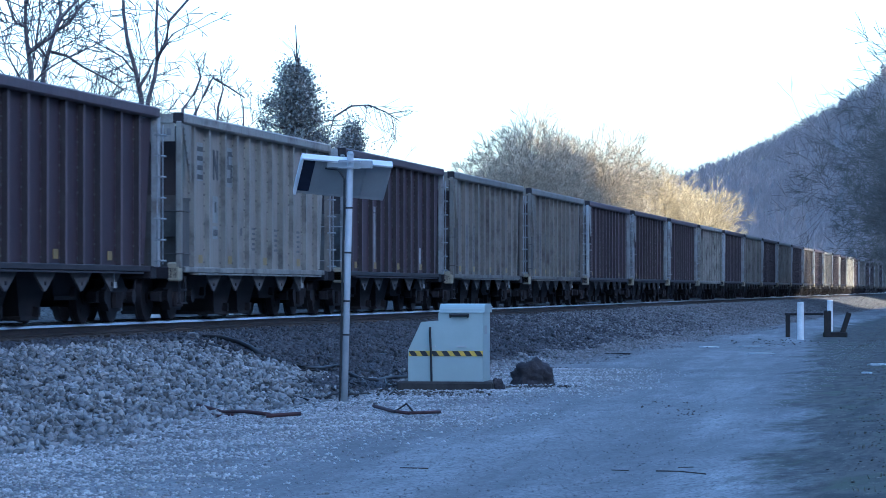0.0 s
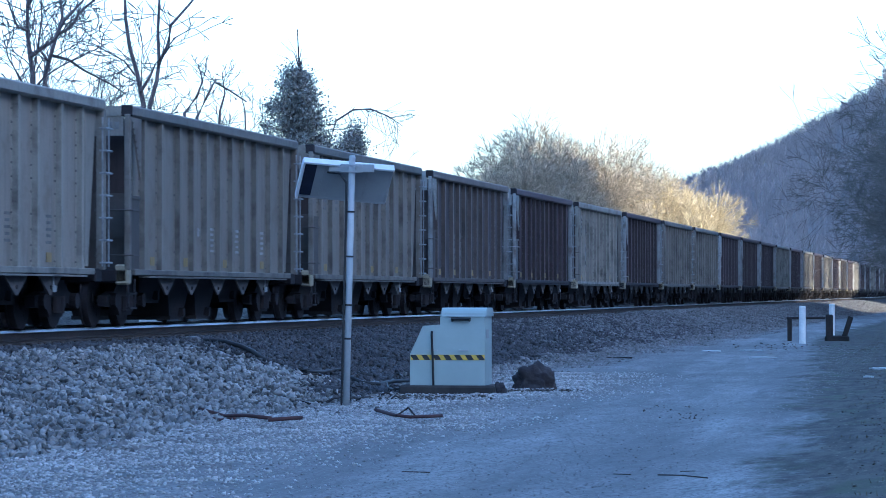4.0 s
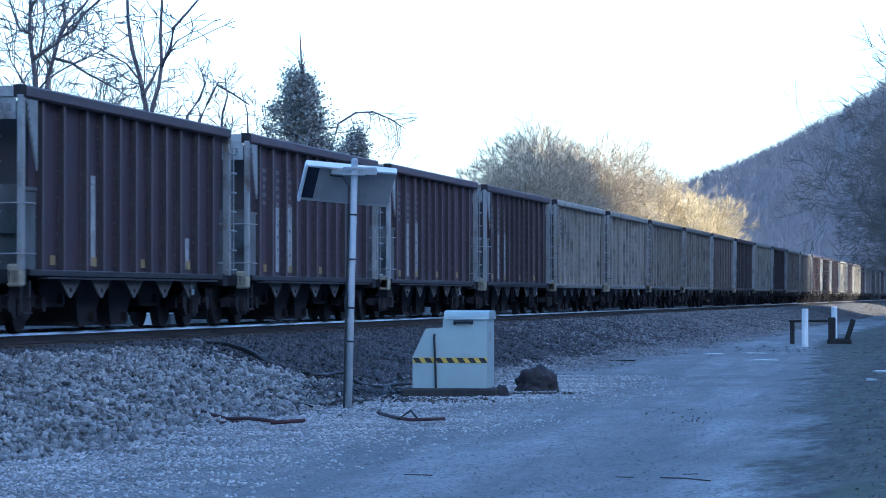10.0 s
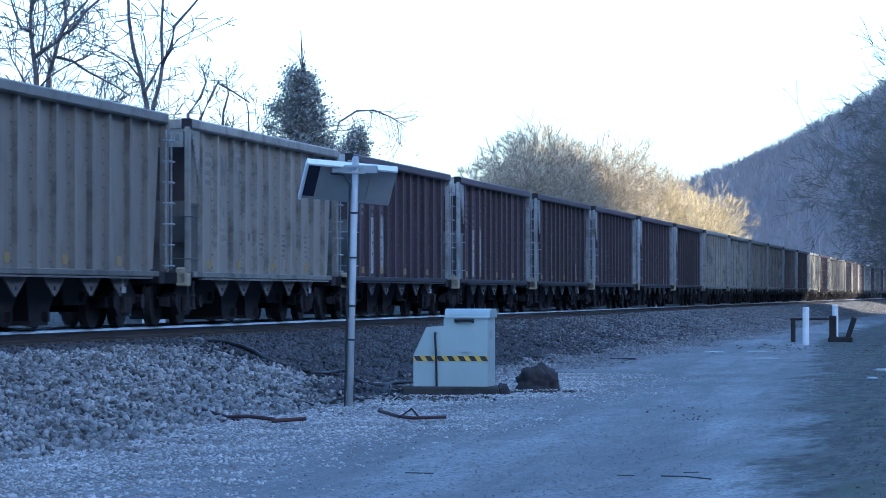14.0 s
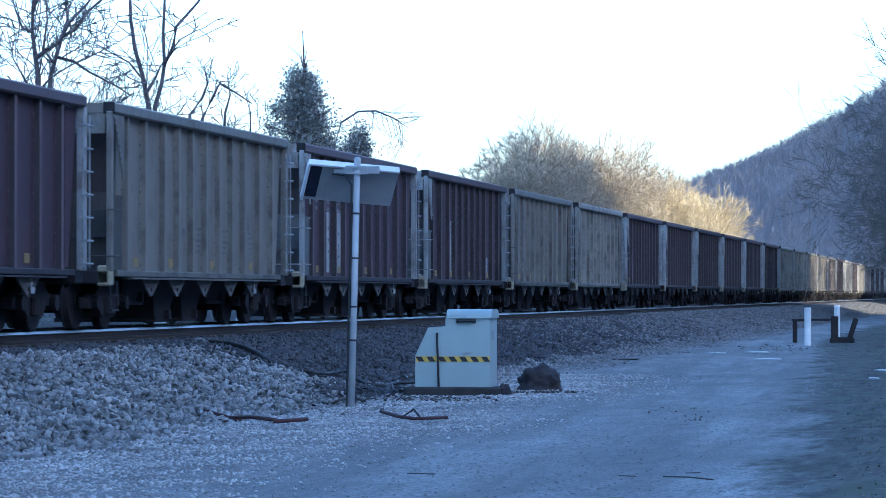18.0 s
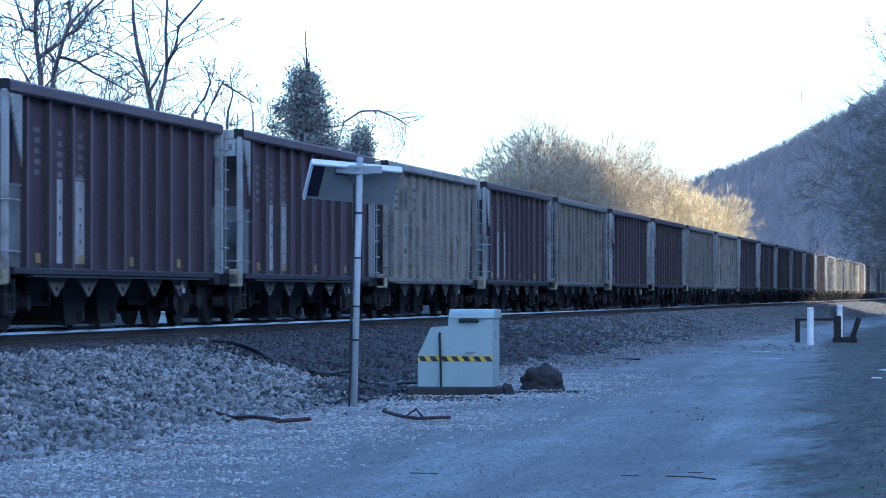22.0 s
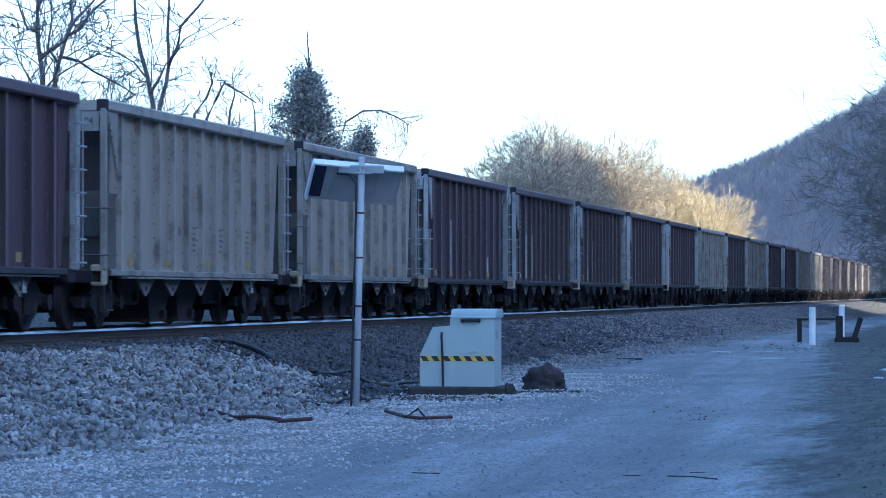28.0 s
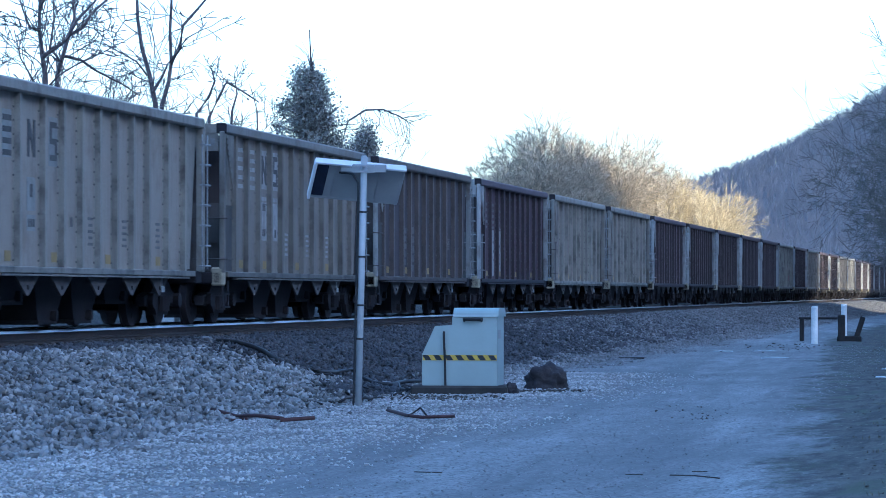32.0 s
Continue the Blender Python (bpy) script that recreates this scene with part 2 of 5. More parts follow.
# Top chords: all but grey are paler, a top highlight put into the paint.
CHORDS = {"brown": car_paint("highlit_brown_chord", (0.125, 0.096, 0.108), (0.12, 0.085, 0.085), 0.4), "dark": car_paint("highlit_dark_chord", (0.1, 0.076, 0.085), (0.09, 0.062, 0.06), 0.4)}
# Post flanks: the side paint darkened, shade put into the colour; sills share it.
FLANKS = {k: car_paint("shaded_flank_" + k, tuple(c * (0.4 if k in ("brown", "dark") else 0.82) for c in v), (0.04, 0.034, 0.034), 0.5) for k, v in (("brown", (0.078, 0.056, 0.07)), ("dark", (0.058, 0.039, 0.046)), ("grey", (0.205, 0.19, 0.165)), ("light", (0.3, 0.285, 0.25)), ("taupe", (0.11, 0.09, 0.082)))}
# light and taupe chords get the painted highlight too; grey stays darker
CHORDS["grey"], CHORDS["light"], CHORDS["taupe"] = (car_paint("chord_tone_" + k, v, (0.14, 0.12, 0.1), 0.3) for k, v in (("grey", (0.2, 0.195, 0.18)), ("light", (0.34, 0.325, 0.29)), ("taupe", (0.19, 0.165, 0.15))))
# Brown, dark and taupe post faces are lightened copies, painted as if lit.
FACES = {**CHORDS, "grey": PAINTS["grey"][0], "light": PAINTS["light"][0], "brown": car_paint("lit_brown_post_face", (0.14, 0.1, 0.11), (0.092, 0.06, 0.062), 0.3), "dark": car_paint("lit_dark_post_face", (0.125, 0.09, 0.094), (0.085, 0.056, 0.056), 0.3)}
SHEETS = {"brown": car_paint("dusty_brown_sheet", (0.066, 0.037, 0.05), (0.076, 0.042, 0.049), 0.5), "dark": car_paint("dusty_dark_sheet", (0.056, 0.032, 0.042), (0.066, 0.037, 0.042), 0.4),
          "grey": car_paint("dusty_grey_sheet", (0.23, 0.208, 0.178), (0.165, 0.14, 0.115), 0.3), "light": car_paint("dusty_light_sheet", (0.315, 0.28, 0.236), (0.225, 0.185, 0.145), 0.2),
          "taupe": car_paint("dusty_taupe_sheet", (0.083, 0.069, 0.075), (0.058, 0.044, 0.042), 0.45)}
# End plates and frames: a duller tone than the corner posts.
ENDS = {k: car_paint("dull_end_" + k, v, (0.06, 0.048, 0.04), 0.6) for k, v in (("brown", (0.16, 0.165, 0.165)), ("dark", (0.14, 0.145, 0.145)), ("grey", (0.085, 0.075, 0.068)), ("light", (0.1, 0.09, 0.08)), ("taupe", (0.08, 0.07, 0.066)))}
# Slope sheets: dark rusty paint, with the shade of the end opening painted in.
SLOPES = {k: car_paint("shaded_rusty_slope_" + k, v, (0.05, 0.035, 0.03), 0.6) for k, v in (("brown", (0.06, 0.055, 0.058)), ("dark", (0.05, 0.045, 0.048)), ("grey", (0.04, 0.027, 0.026)), ("light", (0.042, 0.028, 0.027)), ("taupe", (0.06, 0.052, 0.05)))}
m, t, b = nodes_of("river_water")
b.inputs["Base Color"].default_value = (0.03, 0.04, 0.04, 1)
b.inputs["Roughness"].default_value = 0.06
bump_of(t, b, noise_of(t, 0.8, 4), 0.05, 0.05)
M_WATER = m


# ---------------------------------------------------------------- mesh tools
class Geo:
    """Collects boxes, tubes and plates into one mesh."""

    def __init__(self):
        self.v, self.f, self.mi = [], [], []

    def add(self, verts, faces, mi=0):
        n = len(self.v)
        self.v.extend(verts)
        self.f.extend([tuple(i + n for i in f) for f in faces])
        self.mi.extend([mi] * len(faces))
        return self

    def box(self, x, y, z, sx, sy, sz, mi=0, rot=None, cut=0.0):
        """A box round its centre; cut: the chamfer of its edges."""
        hx, hy, hz = sx / 2, sy / 2, sz / 2
        if cut:
            vs, fs = [], []
            for i, h in enumerate((hx, hy, hz)):
                o = [a for a in (0, 1, 2) if a != i]
                hs = [(hx, hy, hz)[a] - cut for a in o]
                for sg in (-1, 1):
                    quad = []
                    for a, c in ((-1, -1), (1, -1), (1, 1), (-1, 1)):
                        p = [0, 0, 0]
                        p[i], p[o[0]], p[o[1]] = sg * h, a * hs[0], c * hs[1]
                        quad.append(len(vs))
                        vs.append(tuple(p))
                    fs.append(tuple(quad))
            me = bmesh.new()
            for p in vs:
                me.verts.new(p)
            hull = bmesh.ops.convex_hull(me, input=me.verts[:])
            me.verts.index_update()
            vs = [tuple(q.co) for q in me.verts]
            fs = [tuple(q.index for q in fc.verts) for fc in me.faces]
            me.free()
        else:
            vs = [(a * hx, c * hy, d * hz) for a in (-1, 1) for c in (-1, 1) for d in (-1, 1)]
            fs = [(0, 1, 3, 2), (4, 6, 7, 5), (0, 4, 5, 1), (2, 3, 7, 6), (0, 2, 6, 4), (1, 5, 7, 3)]
        if rot is not None:
            vs = [tuple(rot @ Vector(p)) for p in vs]
        return self.add([(p[0] + x, p[1] + y, p[2] + z) for p in vs], fs, mi)

    def tube(self, points, radii, n=6, mi=0, cap=True):
        pts = [Vector(p) for p in points]
        vs, fs = [], []
        for i, p in enumerate(pts):
            d = (pts[min(i + 1, len(pts) - 1)] - pts[max(i - 1, 0)]).normalized()
            a = d.orthogonal().normalized() if abs(d.z) > 0.9 else d.cross(Vector((0, 0, 1))).normalized()
            c = d.cross(a)
            r = radii[i] if isinstance(radii, (list, tuple)) else radii
            for k in range(n):
                w = 2 * math.pi * k / n
                vs.append(tuple(p + a * (r * math.cos(w)) + c * (r * math.sin(w))))
        for i in range(len(pts) - 1):
            for k in range(n):
                fs.append((i * n + k, i * n + (k + 1) % n, (i + 1) * n + (k + 1) % n, (i + 1) * n + k))
        if cap:
            fs += [tuple(range(n))[::-1], tuple(range((len(pts) - 1) * n, len(pts) * n))]
        return self.add(vs, fs, mi)

    def plate(self, outline, axis, lo, hi, mi=0):
        """A flat outline (two coordinates, in order) drawn out from lo to hi along the axis 0, 1 or 2."""
        n, vs = len(outline), []
        for h in (lo, hi):
            for p in outline:
                q = list(p)
                q.insert(axis, h)
                vs.append(tuple(q))
        fs = [tuple(range(n)), tuple(range(2 * n - 1, n - 1, -1))]
        fs += [(k, n + k, n + (k + 1) % n, (k + 1) % n) for k in range(n)]
        return self.add(vs, fs, mi)

    def mesh(self, name, *mats, smooth=False):
        me = bpy.data.meshes.new(name)
        me.from_pydata(self.v, [], self.f)
        for mt in mats:
            me.materials.append(mt)
        me.polygons.foreach_set("material_index", self.mi)
        if smooth:
            me.polygons.foreach_set("use_smooth", [True] * len(self.f))
        me.update()
        bm = bmesh.new()
        bm.from_mesh(me)
        if len(bm.faces) < 4000:
            bmesh.ops.recalc_face_normals(bm, faces=bm.faces[:])
            bm.to_mesh(me)
        bm.free()
        return me


def part(name, mesh, parent, label="", at=None):
    ob = new(name, mesh)
    ob.parent = parent
    if at is not None:
        ob.matrix_basis = at
    return tagged(ob, label)


def empty(name, label, category, at=Matrix(), group=""):
    ob = new(name)
    ob.empty_display_size = 0.2
    ob.matrix_basis = at
    return tagged(ob, label, category, group)


def array_mesh(name, verts, faces, mat):
    """verts (n, 3) and triangles or quads (m, k) as arrays."""
    me = bpy.data.meshes.new(name)
    k = faces.shape[1]
    me.vertices.add(len(verts))
    me.vertices.foreach_set("co", np.asarray(verts, np.float32).ravel())
    me.loops.add(faces.size)
    me.loops.foreach_set("vertex_index", faces.astype(np.int32).ravel())
    me.polygons.add(len(faces))
    me.polygons.foreach_set("loop_start", np.arange(0, faces.size, k, dtype=np.int32))
    me.materials.append(mat)
    me.update(calc_edges=True)
    me.validate()
    return me


def smooth(a, b, v):
    k = np.clip((np.asarray(v, float) - a) / (b - a), 0, 1)
    return k * k * (3 - 2 * k)


# ---------------------------------------------------------------- ground, hills, road, river
RAIL_TOP = EYE - 0.582
TRACK_X = -15.75


def wave(x, y, size, seed):
    """Smooth random relief between -1 and 1."""
    k = seed * 12.9
    return (np.sin(x / size + k) * np.cos(y / size * 1.13 - k) + 0.5 * np.sin(x / size * 2.3 - y / size * 1.7 + 2 * k)
            + 0.33 * np.cos(x / size * 3.9 + y / size * 4.3 + 3 * k)) / 1.83


def height(x, y):
    x, y = np.asarray(x, float), np.asarray(y, float)
    w = -x
    z = 0.04 * wave(x, y, 1.7, 1) * smooth(2.3, 1.4, w) + 0.1 * smooth(2.4, 0.5, w)
    z = z + (1.32 + 0.13 * wave(x, y, 3.1, 15)) * smooth(17.6, 21.0, w) + 0.35 * smooth(23, 29, w) - 5.45 * smooth(37, 48, w) + 3.8 * smooth(150, 190, w)
    q = y - (w - 15) * 0.62
    # hollow cut into the hill to let one strip of sun through
    hollow = smooth(238, 262, q) * smooth(360, 338, q)
    # hill right of the road: out of view, added to block the sun
    near = smooth(12, 210, x) * (115 + 60 * smooth(880, 1000, y) + 8 * wave(x, y, 60, 2)) * (1 - 0.7 * smooth(980, 1180, y))
    z = z + near * (1 - 0.97 * hollow)
    far = smooth(930, 1280, y) * np.interp(w, (20, 47.7, 82.8, 113, 170), (92, 75.7, 56.7, 44, 25)) * smooth(420, 130, w) * smooth(-70, 15, w)
    z = z + far * (1 + 0.05 * wave(x, y, 50, 3)) + 14 * smooth(190, 500, w)
    return z


def axis(*spans):
    out = []
    for a, b, step in spans:
        out += list(np.arange(a, b, step))
    return np.array(out + [spans[-1][1]])


def sheet(name, xs, ys, zf, mat):
    gx, gy = np.meshgrid(xs, ys)
    gz = zf(gx, gy)
    v = np.stack([gx, gy, gz], -1).reshape(-1, 3)
    n = len(xs)
    i, j = np.meshgrid(np.arange(n - 1), np.arange(len(ys) - 1))
    a = (j * n + i).ravel()
    f = np.stack([a, a + 1, a + n + 1, a + n], -1)
    me = array_mesh(name, v, f, mat)
    me.polygons.foreach_set("use_smooth", [True] * len(f))
    return me


def ground_z(x, y):
    """The ground lies a little deeper under the road's sheet."""
    return height(x, y) - 0.09 * smooth(9.3, 8.8, -x) * smooth(-3.2, -2.8, -x)


ground = new("ground", sheet("ground", axis((-3000, -600, 120), (-600, -60, 12), (-60, -20, 1.5), (-20, 12, 0.5), (12, 300, 8), (300, 1500, 100)),
                             axis((-1200, -60, 30), (-60, 20, 6), (20, 130, 1.2), (130, 1400, 9), (1400, 3600, 150)), ground_z, M_GROUND))
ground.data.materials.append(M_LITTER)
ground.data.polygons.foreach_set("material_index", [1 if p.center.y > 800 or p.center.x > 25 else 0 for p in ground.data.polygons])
tagged(ground, "brown dirt with dead grass and wooded hills", "ground", kind="structure")
water = new("water", Geo().box(-98, 600, -2.0, 116, 2600, 0.1).mesh("water", M_WATER))
tagged(water, "pale river reflecting the bright sky", "river", kind="structure")


def verge(x, y):
    """How far left of the verge's edge a place lies, on a scale where the edge is at 2."""
    return -x - 0.043 * np.clip(np.asarray(y, float) - 27, -10, 85)


def road_z(x, y):
    w = -x
    edge = smooth(9.6, 8.6, w) * smooth(-3.4, -2.6, w)
    rut = -0.035 * (np.exp(-((w - 3.9 - 0.2 * wave(x, y, 9, 7)) / 0.28) ** 2) + np.exp(-((w - 5.7 - 0.2 * wave(x, y, 9, 7)) / 0.3) ** 2))
    return height(x, y) - 0.05 + edge * (0.09 + rut + 0.012 * wave(x, y, 0.6, 5) + 0.02 * wave(x, y, 2.4, 6))


road = new("road", sheet("road", axis((-9.8, -0.6, 0.13), (-0.47, 3.6, 0.3)), axis((-30, 15, 1.5), (15, 110, 0.35), (110, 400, 1.5), (400, 900, 10)), road_z, M_ROAD))
tagged(road, "pale gravel and dirt access road beside the railway", "road", kind="structure")


def bed_z(x, y):
    w = np.abs(x - TRACK_X)
    toe = 7.0 + 0.35 * wave(x, y, 2.2, 8)
    z = (RAIL_TOP - 0.2) * smooth(toe, 2.2, w)
    left = (x < TRACK_X - 2.0)
    return np.where(left, RAIL_TOP - 0.2 - 1.6 * smooth(2.0, 6.0, w), z) + 0.02 * wave(x, y, 0.35, 9) - 0.03


bed = new("ballast_bed", sheet("ballast_bed", axis((-22.5, -18, 0.5), (-18, -13.5, 0.4), (-13.5, -8.0, 0.15)), axis((-200, 15, 4), (15, 120, 0.3), (120, 400, 2), (400, 920, 10)), bed_z, M_BEDSHADE))
tagged(bed, "ballast bed under the track, near-black for shade between the stones", "ballast", kind="structure")


CORNERS = np.array([(x, y, z) for x in (-1, 1) for y in (-1, 1) for z in (-1, 1)], float)
BLOCK = np.array([(0, 1, 3), (0, 3, 2), (4, 6, 7), (4, 7, 5), (0, 4, 5), (0, 5, 1), (2, 3, 7), (2, 7, 6), (0, 2, 6), (0, 6, 4), (1, 5, 7), (1, 7, 3)])
GRAIN = np.array([(1, 0, 0), (0, 1, 0), (-1, 0, 0), (0, -1, 0), (0, 0, 0.8), (0, 0, -0.8)], float)
OCTA = np.array([(0, 1, 4), (1, 2, 4), (2, 3, 4), (3, 0, 4), (1, 0, 5), (2, 1, 5), (3, 2, 5), (0, 3, 5)])


def scatter(n, x0, x1, y0, y1, zf, lo, hi, seed, sink=0.25, blocks=False):
    """n small broken stones lying on a surface, as one mesh: uneven grains, or larger angular blocks."""
    r = np.random.RandomState(seed)
    x, y = r.uniform(x0, x1, n), y0 + (y1 - y0) * r.uniform(0, 1, n) ** 1.25
    s = lo + (hi - lo) * r.uniform(0, 1, n) ** 1.7
    base, f = (CORNERS, BLOCK) if blocks else (GRAIN, OCTA)
    k = len(base)
    if blocks:
        v = base[None] * np.stack([r.uniform(0.75, 1.05, n), r.uniform(0.5, 0.85, n), r.uniform(0.3, 0.6, n)], -1)[:, None] * r.uniform(0.6, 1.05, (n, k, 1))
    else:
        v = base[None] * r.uniform(0.55, 1.15, (n, k, 1))
    v = v + r.uniform(-0.24, 0.24, (n, k, 3))
    q = r.normal(0, 1, (n, 4)) * (np.array([1.2, 0.75, 0.75, 1.2]) if blocks else 1.0)
    q /= np.linalg.norm(q, axis=1)[:, None]
    w, i, j, m = q.T
    turn = np.stack([1 - 2 * (j * j + m * m), 2 * (i * j - m * w), 2 * (i * m + j * w), 2 * (i * j + m * w), 1 - 2 * (i * i + m * m), 2 * (j * m - i * w),
                     2 * (i * m - j * w), 2 * (j * m + i * w), 1 - 2 * (i * i + j * j)], -1).reshape(n, 3, 3)
    v = np.einsum("nab,nkb->nka", turn, v) * (np.array([1, 1, 1.0]) if blocks else np.array([1.15, 1.15, 0.75])) * (s / 2)[:, None, None]
    v += np.stack([x, y, zf(x, y) + s * sink], -1)[:, None]
    return v.reshape(-1, 3), (f[None] + (np.arange(n) * k)[:, None, None]).reshape(-1, 3)


def part_stones(v, f, keep):
    """The stones of a scatter that keep picks."""
    n = len(keep)
    k = len(v) // n
    v = v.reshape(n, k, 3)[keep]
    return v.reshape(-1, 3), (f.reshape(n, -1, 3)[:1] + (np.arange(len(v)) * k)[:, None, None]).reshape(-1, 3)


v, f = scatter(80000, -13.6, -8.0, 25, 130, bed_z, 0.055, 0.115, 1, 0.34, True)
mid = v.reshape(-1, 8, 3).mean(1)
grease = 0.97 * smooth(47, 54, mid[:, 1] + 2 * wave(mid[:, 0], mid[:, 1], 2.0, 4)) * smooth(9.2, 10.4, -mid[:, 0] + 0.4 * wave(mid[:, 0], mid[:, 1], 1.2, 5))
grease = np.maximum(grease, (0.4 + 0.58 * smooth(95, 55, mid[:, 1])) * smooth(12.6, 13.3, -mid[:, 0] + 0.25 * wave(mid[:, 0], mid[:, 1], 1.5, 6)))
grease = np.maximum(grease, 0.85 * np.exp(-((mid[:, 0] + 9.5) / 0.9) ** 2 - ((mid[:, 1] - 49.5) / 3.5) ** 2))
soiled = np.random.RandomState(4).uniform(0.04, 0.96, len(mid)) < smooth(0.25, 0.75, grease) * (0.4 + 0.6 * smooth(120, 62, mid[:, 1]))
dusty = ~soiled & (np.random.RandomState(14).uniform(0, 1, len(mid)) < smooth(58, 72, mid[:, 1] + 3 * wave(mid[:, 0], mid[:, 1], 2.2, 6)))
stones = new("ballast_stones", array_mesh("ballast_stones", *part_stones(v, f, ~soiled & ~dusty), M_SLOPE))
dull = new("dusty_ballast_stones", array_mesh("dusty_ballast_stones", *part_stones(v, f, dusty), M_STONEFAR))
tagged(dull, "dull dusty grey ballast stones on the slope", "ballast", kind="stuff")
tagged(stones, "loose pale grey crushed ballast stones on the slope", "ballast", kind="stuff")
oily = new("greasy_ballast_stones", array_mesh("greasy_ballast_stones", *part_stones(v, f, soiled), M_OILY))
far_stones = new("far_ballast_stones", array_mesh("far_ballast_stones", *scatter(30000, -14.2, -8.4, 126, 330, bed_z, 0.07, 0.17, 8), M_STONEFAR))
tagged(far_stones, "grey crushed ballast stones farther along the track", "ballast", kind="stuff")
fines = new("ballast_fines", array_mesh("ballast_fines", *scatter(14000, -14.75, -13.5, 40, 130, bed_z, 0.03, 0.07, 9, 0.1), M_OILY))
tagged(fines, "dark oily ballast chips along the rail", "ballast", kind="stuff")
tagged(oily, "dark grease-stained ballast stones beside the rail", "ballast", kind="stuff")
chips = new("road_gravel", array_mesh("road_gravel", *scatter(28000, -10.6, -2.6, 20, 95, road_z, 0.01, 0.03, 2, 0.1), M_CHIP))
tagged(chips, "loose pale gravel on the road", "gravel", kind="stuff")
v, f = scatter(80000, -9.8, -4.4, 19, 62, road_z, 0.02, 0.065, 12, 0.08)
mid = v.reshape(-1, 6, 3).mean(1)
keep = np.random.RandomState(5).uniform(0, 1, len(mid)) < smooth(5.0, 8.7, -mid[:, 0] + 0.8 * wave(mid[:, 0], mid[:, 1], 2.5, 3))
spill = new("spilled_stones", array_mesh("spilled_stones", *part_stones(v, f, keep), M_STONE))
tagged(spill, "small crushed stones spilled from the ballast over the road's edge", "gravel", kind="stuff")
v, f = scatter(50000, -7.5, 3.0, 19, 130, lambda x, y: np.maximum(height(x, y), road_z(x, y)), 0.012, 0.042, 13, 0.1)
mid = v.reshape(-1, 6, 3).mean(1)
keep = np.random.RandomState(6).uniform(0, 1, len(mid)) < 0.7 * smooth(1.5, 0.4, verge(mid[:, 0], mid[:, 1]) + 0.5 * wave(mid[:, 0], mid[:, 1], 1.4, 3))
clods = new("soil_clods", array_mesh("soil_clods", *part_stones(v, f, keep), M_CLOD))
tagged(clods, "dark crumbs of soil and dead leaves on the verge", "soil", kind="stuff")


def tufts(n, x0, x1, y0, y1, seed, tall):
    """Dead grass: single bent blades standing in small tufts."""
    r = np.random.RandomState(seed)
    k = 9
    cx, cy = r.uniform(x0, x1, n), y0 + (y1 - y0) * r.uniform(0, 1, n) ** 1.3
    grown = (verge(cx, cy) + 0.5 * wave(cx, cy, 1.1, 4) < 1.1) & (wave(cx, cy, 0.5, 5) > 0.15)
    cx, cy = np.repeat(cx[grown], k), np.repeat(cy[grown], k)
    n = int(grown.sum())
    x, y = cx + r.normal(0, 0.07, n * k), cy + r.normal(0, 0.07, n * k)
    h = tall * r.uniform(0.3, 1.0, n * k)
    a = r.uniform(0, 6.283, n * k)
    lean = h * r.uniform(0.2, 1.1, n * k)
    z = road_z(x, y) - 0.01
    p = np.stack([x, y, z], -1)
    side = np.stack([-np.sin(a), np.cos(a), 0 * a], -1) * 0.006
    tip = p + np.stack([np.cos(a) * lean, np.sin(a) * lean, h], -1)
    v = np.stack([p - side, p + side, tip], 1).reshape(-1, 3)
    return v, np.arange(n * k * 3).reshape(-1, 3)


grass = new("dead_grass", array_mesh("dead_grass", *tufts(5200, -6.5, 3.0, 20, 140, 6, 0.055), M_DRY))
tagged(grass, "sparse dead grass on the verge", "grass", kind="stuff")

# ---------------------------------------------------------------- track
track = empty("railway_track", "single railway track with polished rails on dark wooden ties", "railway track")
track["kind"] = "structure"
RAIL = [(-0.07, -0.18), (0.07, -0.18), (0.07, -0.165), (0.012, -0.14), (0.01, -0.06), (0.04, -0.06), (0.038, -0.046), (0.018, -0.01), (0.008, 0),
        (-0.008, 0), (-0.018, -0.01), (-0.038, -0.046), (-0.04, -0.06), (-0.01, -0.06), (-0.012, -0.14), (-0.07, -0.165)]
g = Geo().plate(RAIL, 1, -200, 930)
for i, p in enumerate(RAIL):
    if p[1] > -0.05 and RAIL[(i + 1) % len(RAIL)][1] > -0.05:
        g.mi[2 + i] = 1
rail_mesh = g.mesh("rail", M_RAILSIDE, M_RAILTOP)
for sx in (-0.75, 0.75):
    part("rail", rail_mesh, track, "rust-brown steel rail with a polished head", pose(TRACK_X + sx, 0, RAIL_TOP))
tie_mesh = Geo().box(0, 0, -0.27, 2.6, 0.23, 0.18, cut=0.015).mesh("tie", M_TIE)
for i in range(290):
    part("tie", tie_mesh, track, at=pose(TRACK_X + random.uniform(-0.04, 0.04), 20 + i * 0.53, RAIL_TOP, 0, 0, random.uniform(-1, 1)))

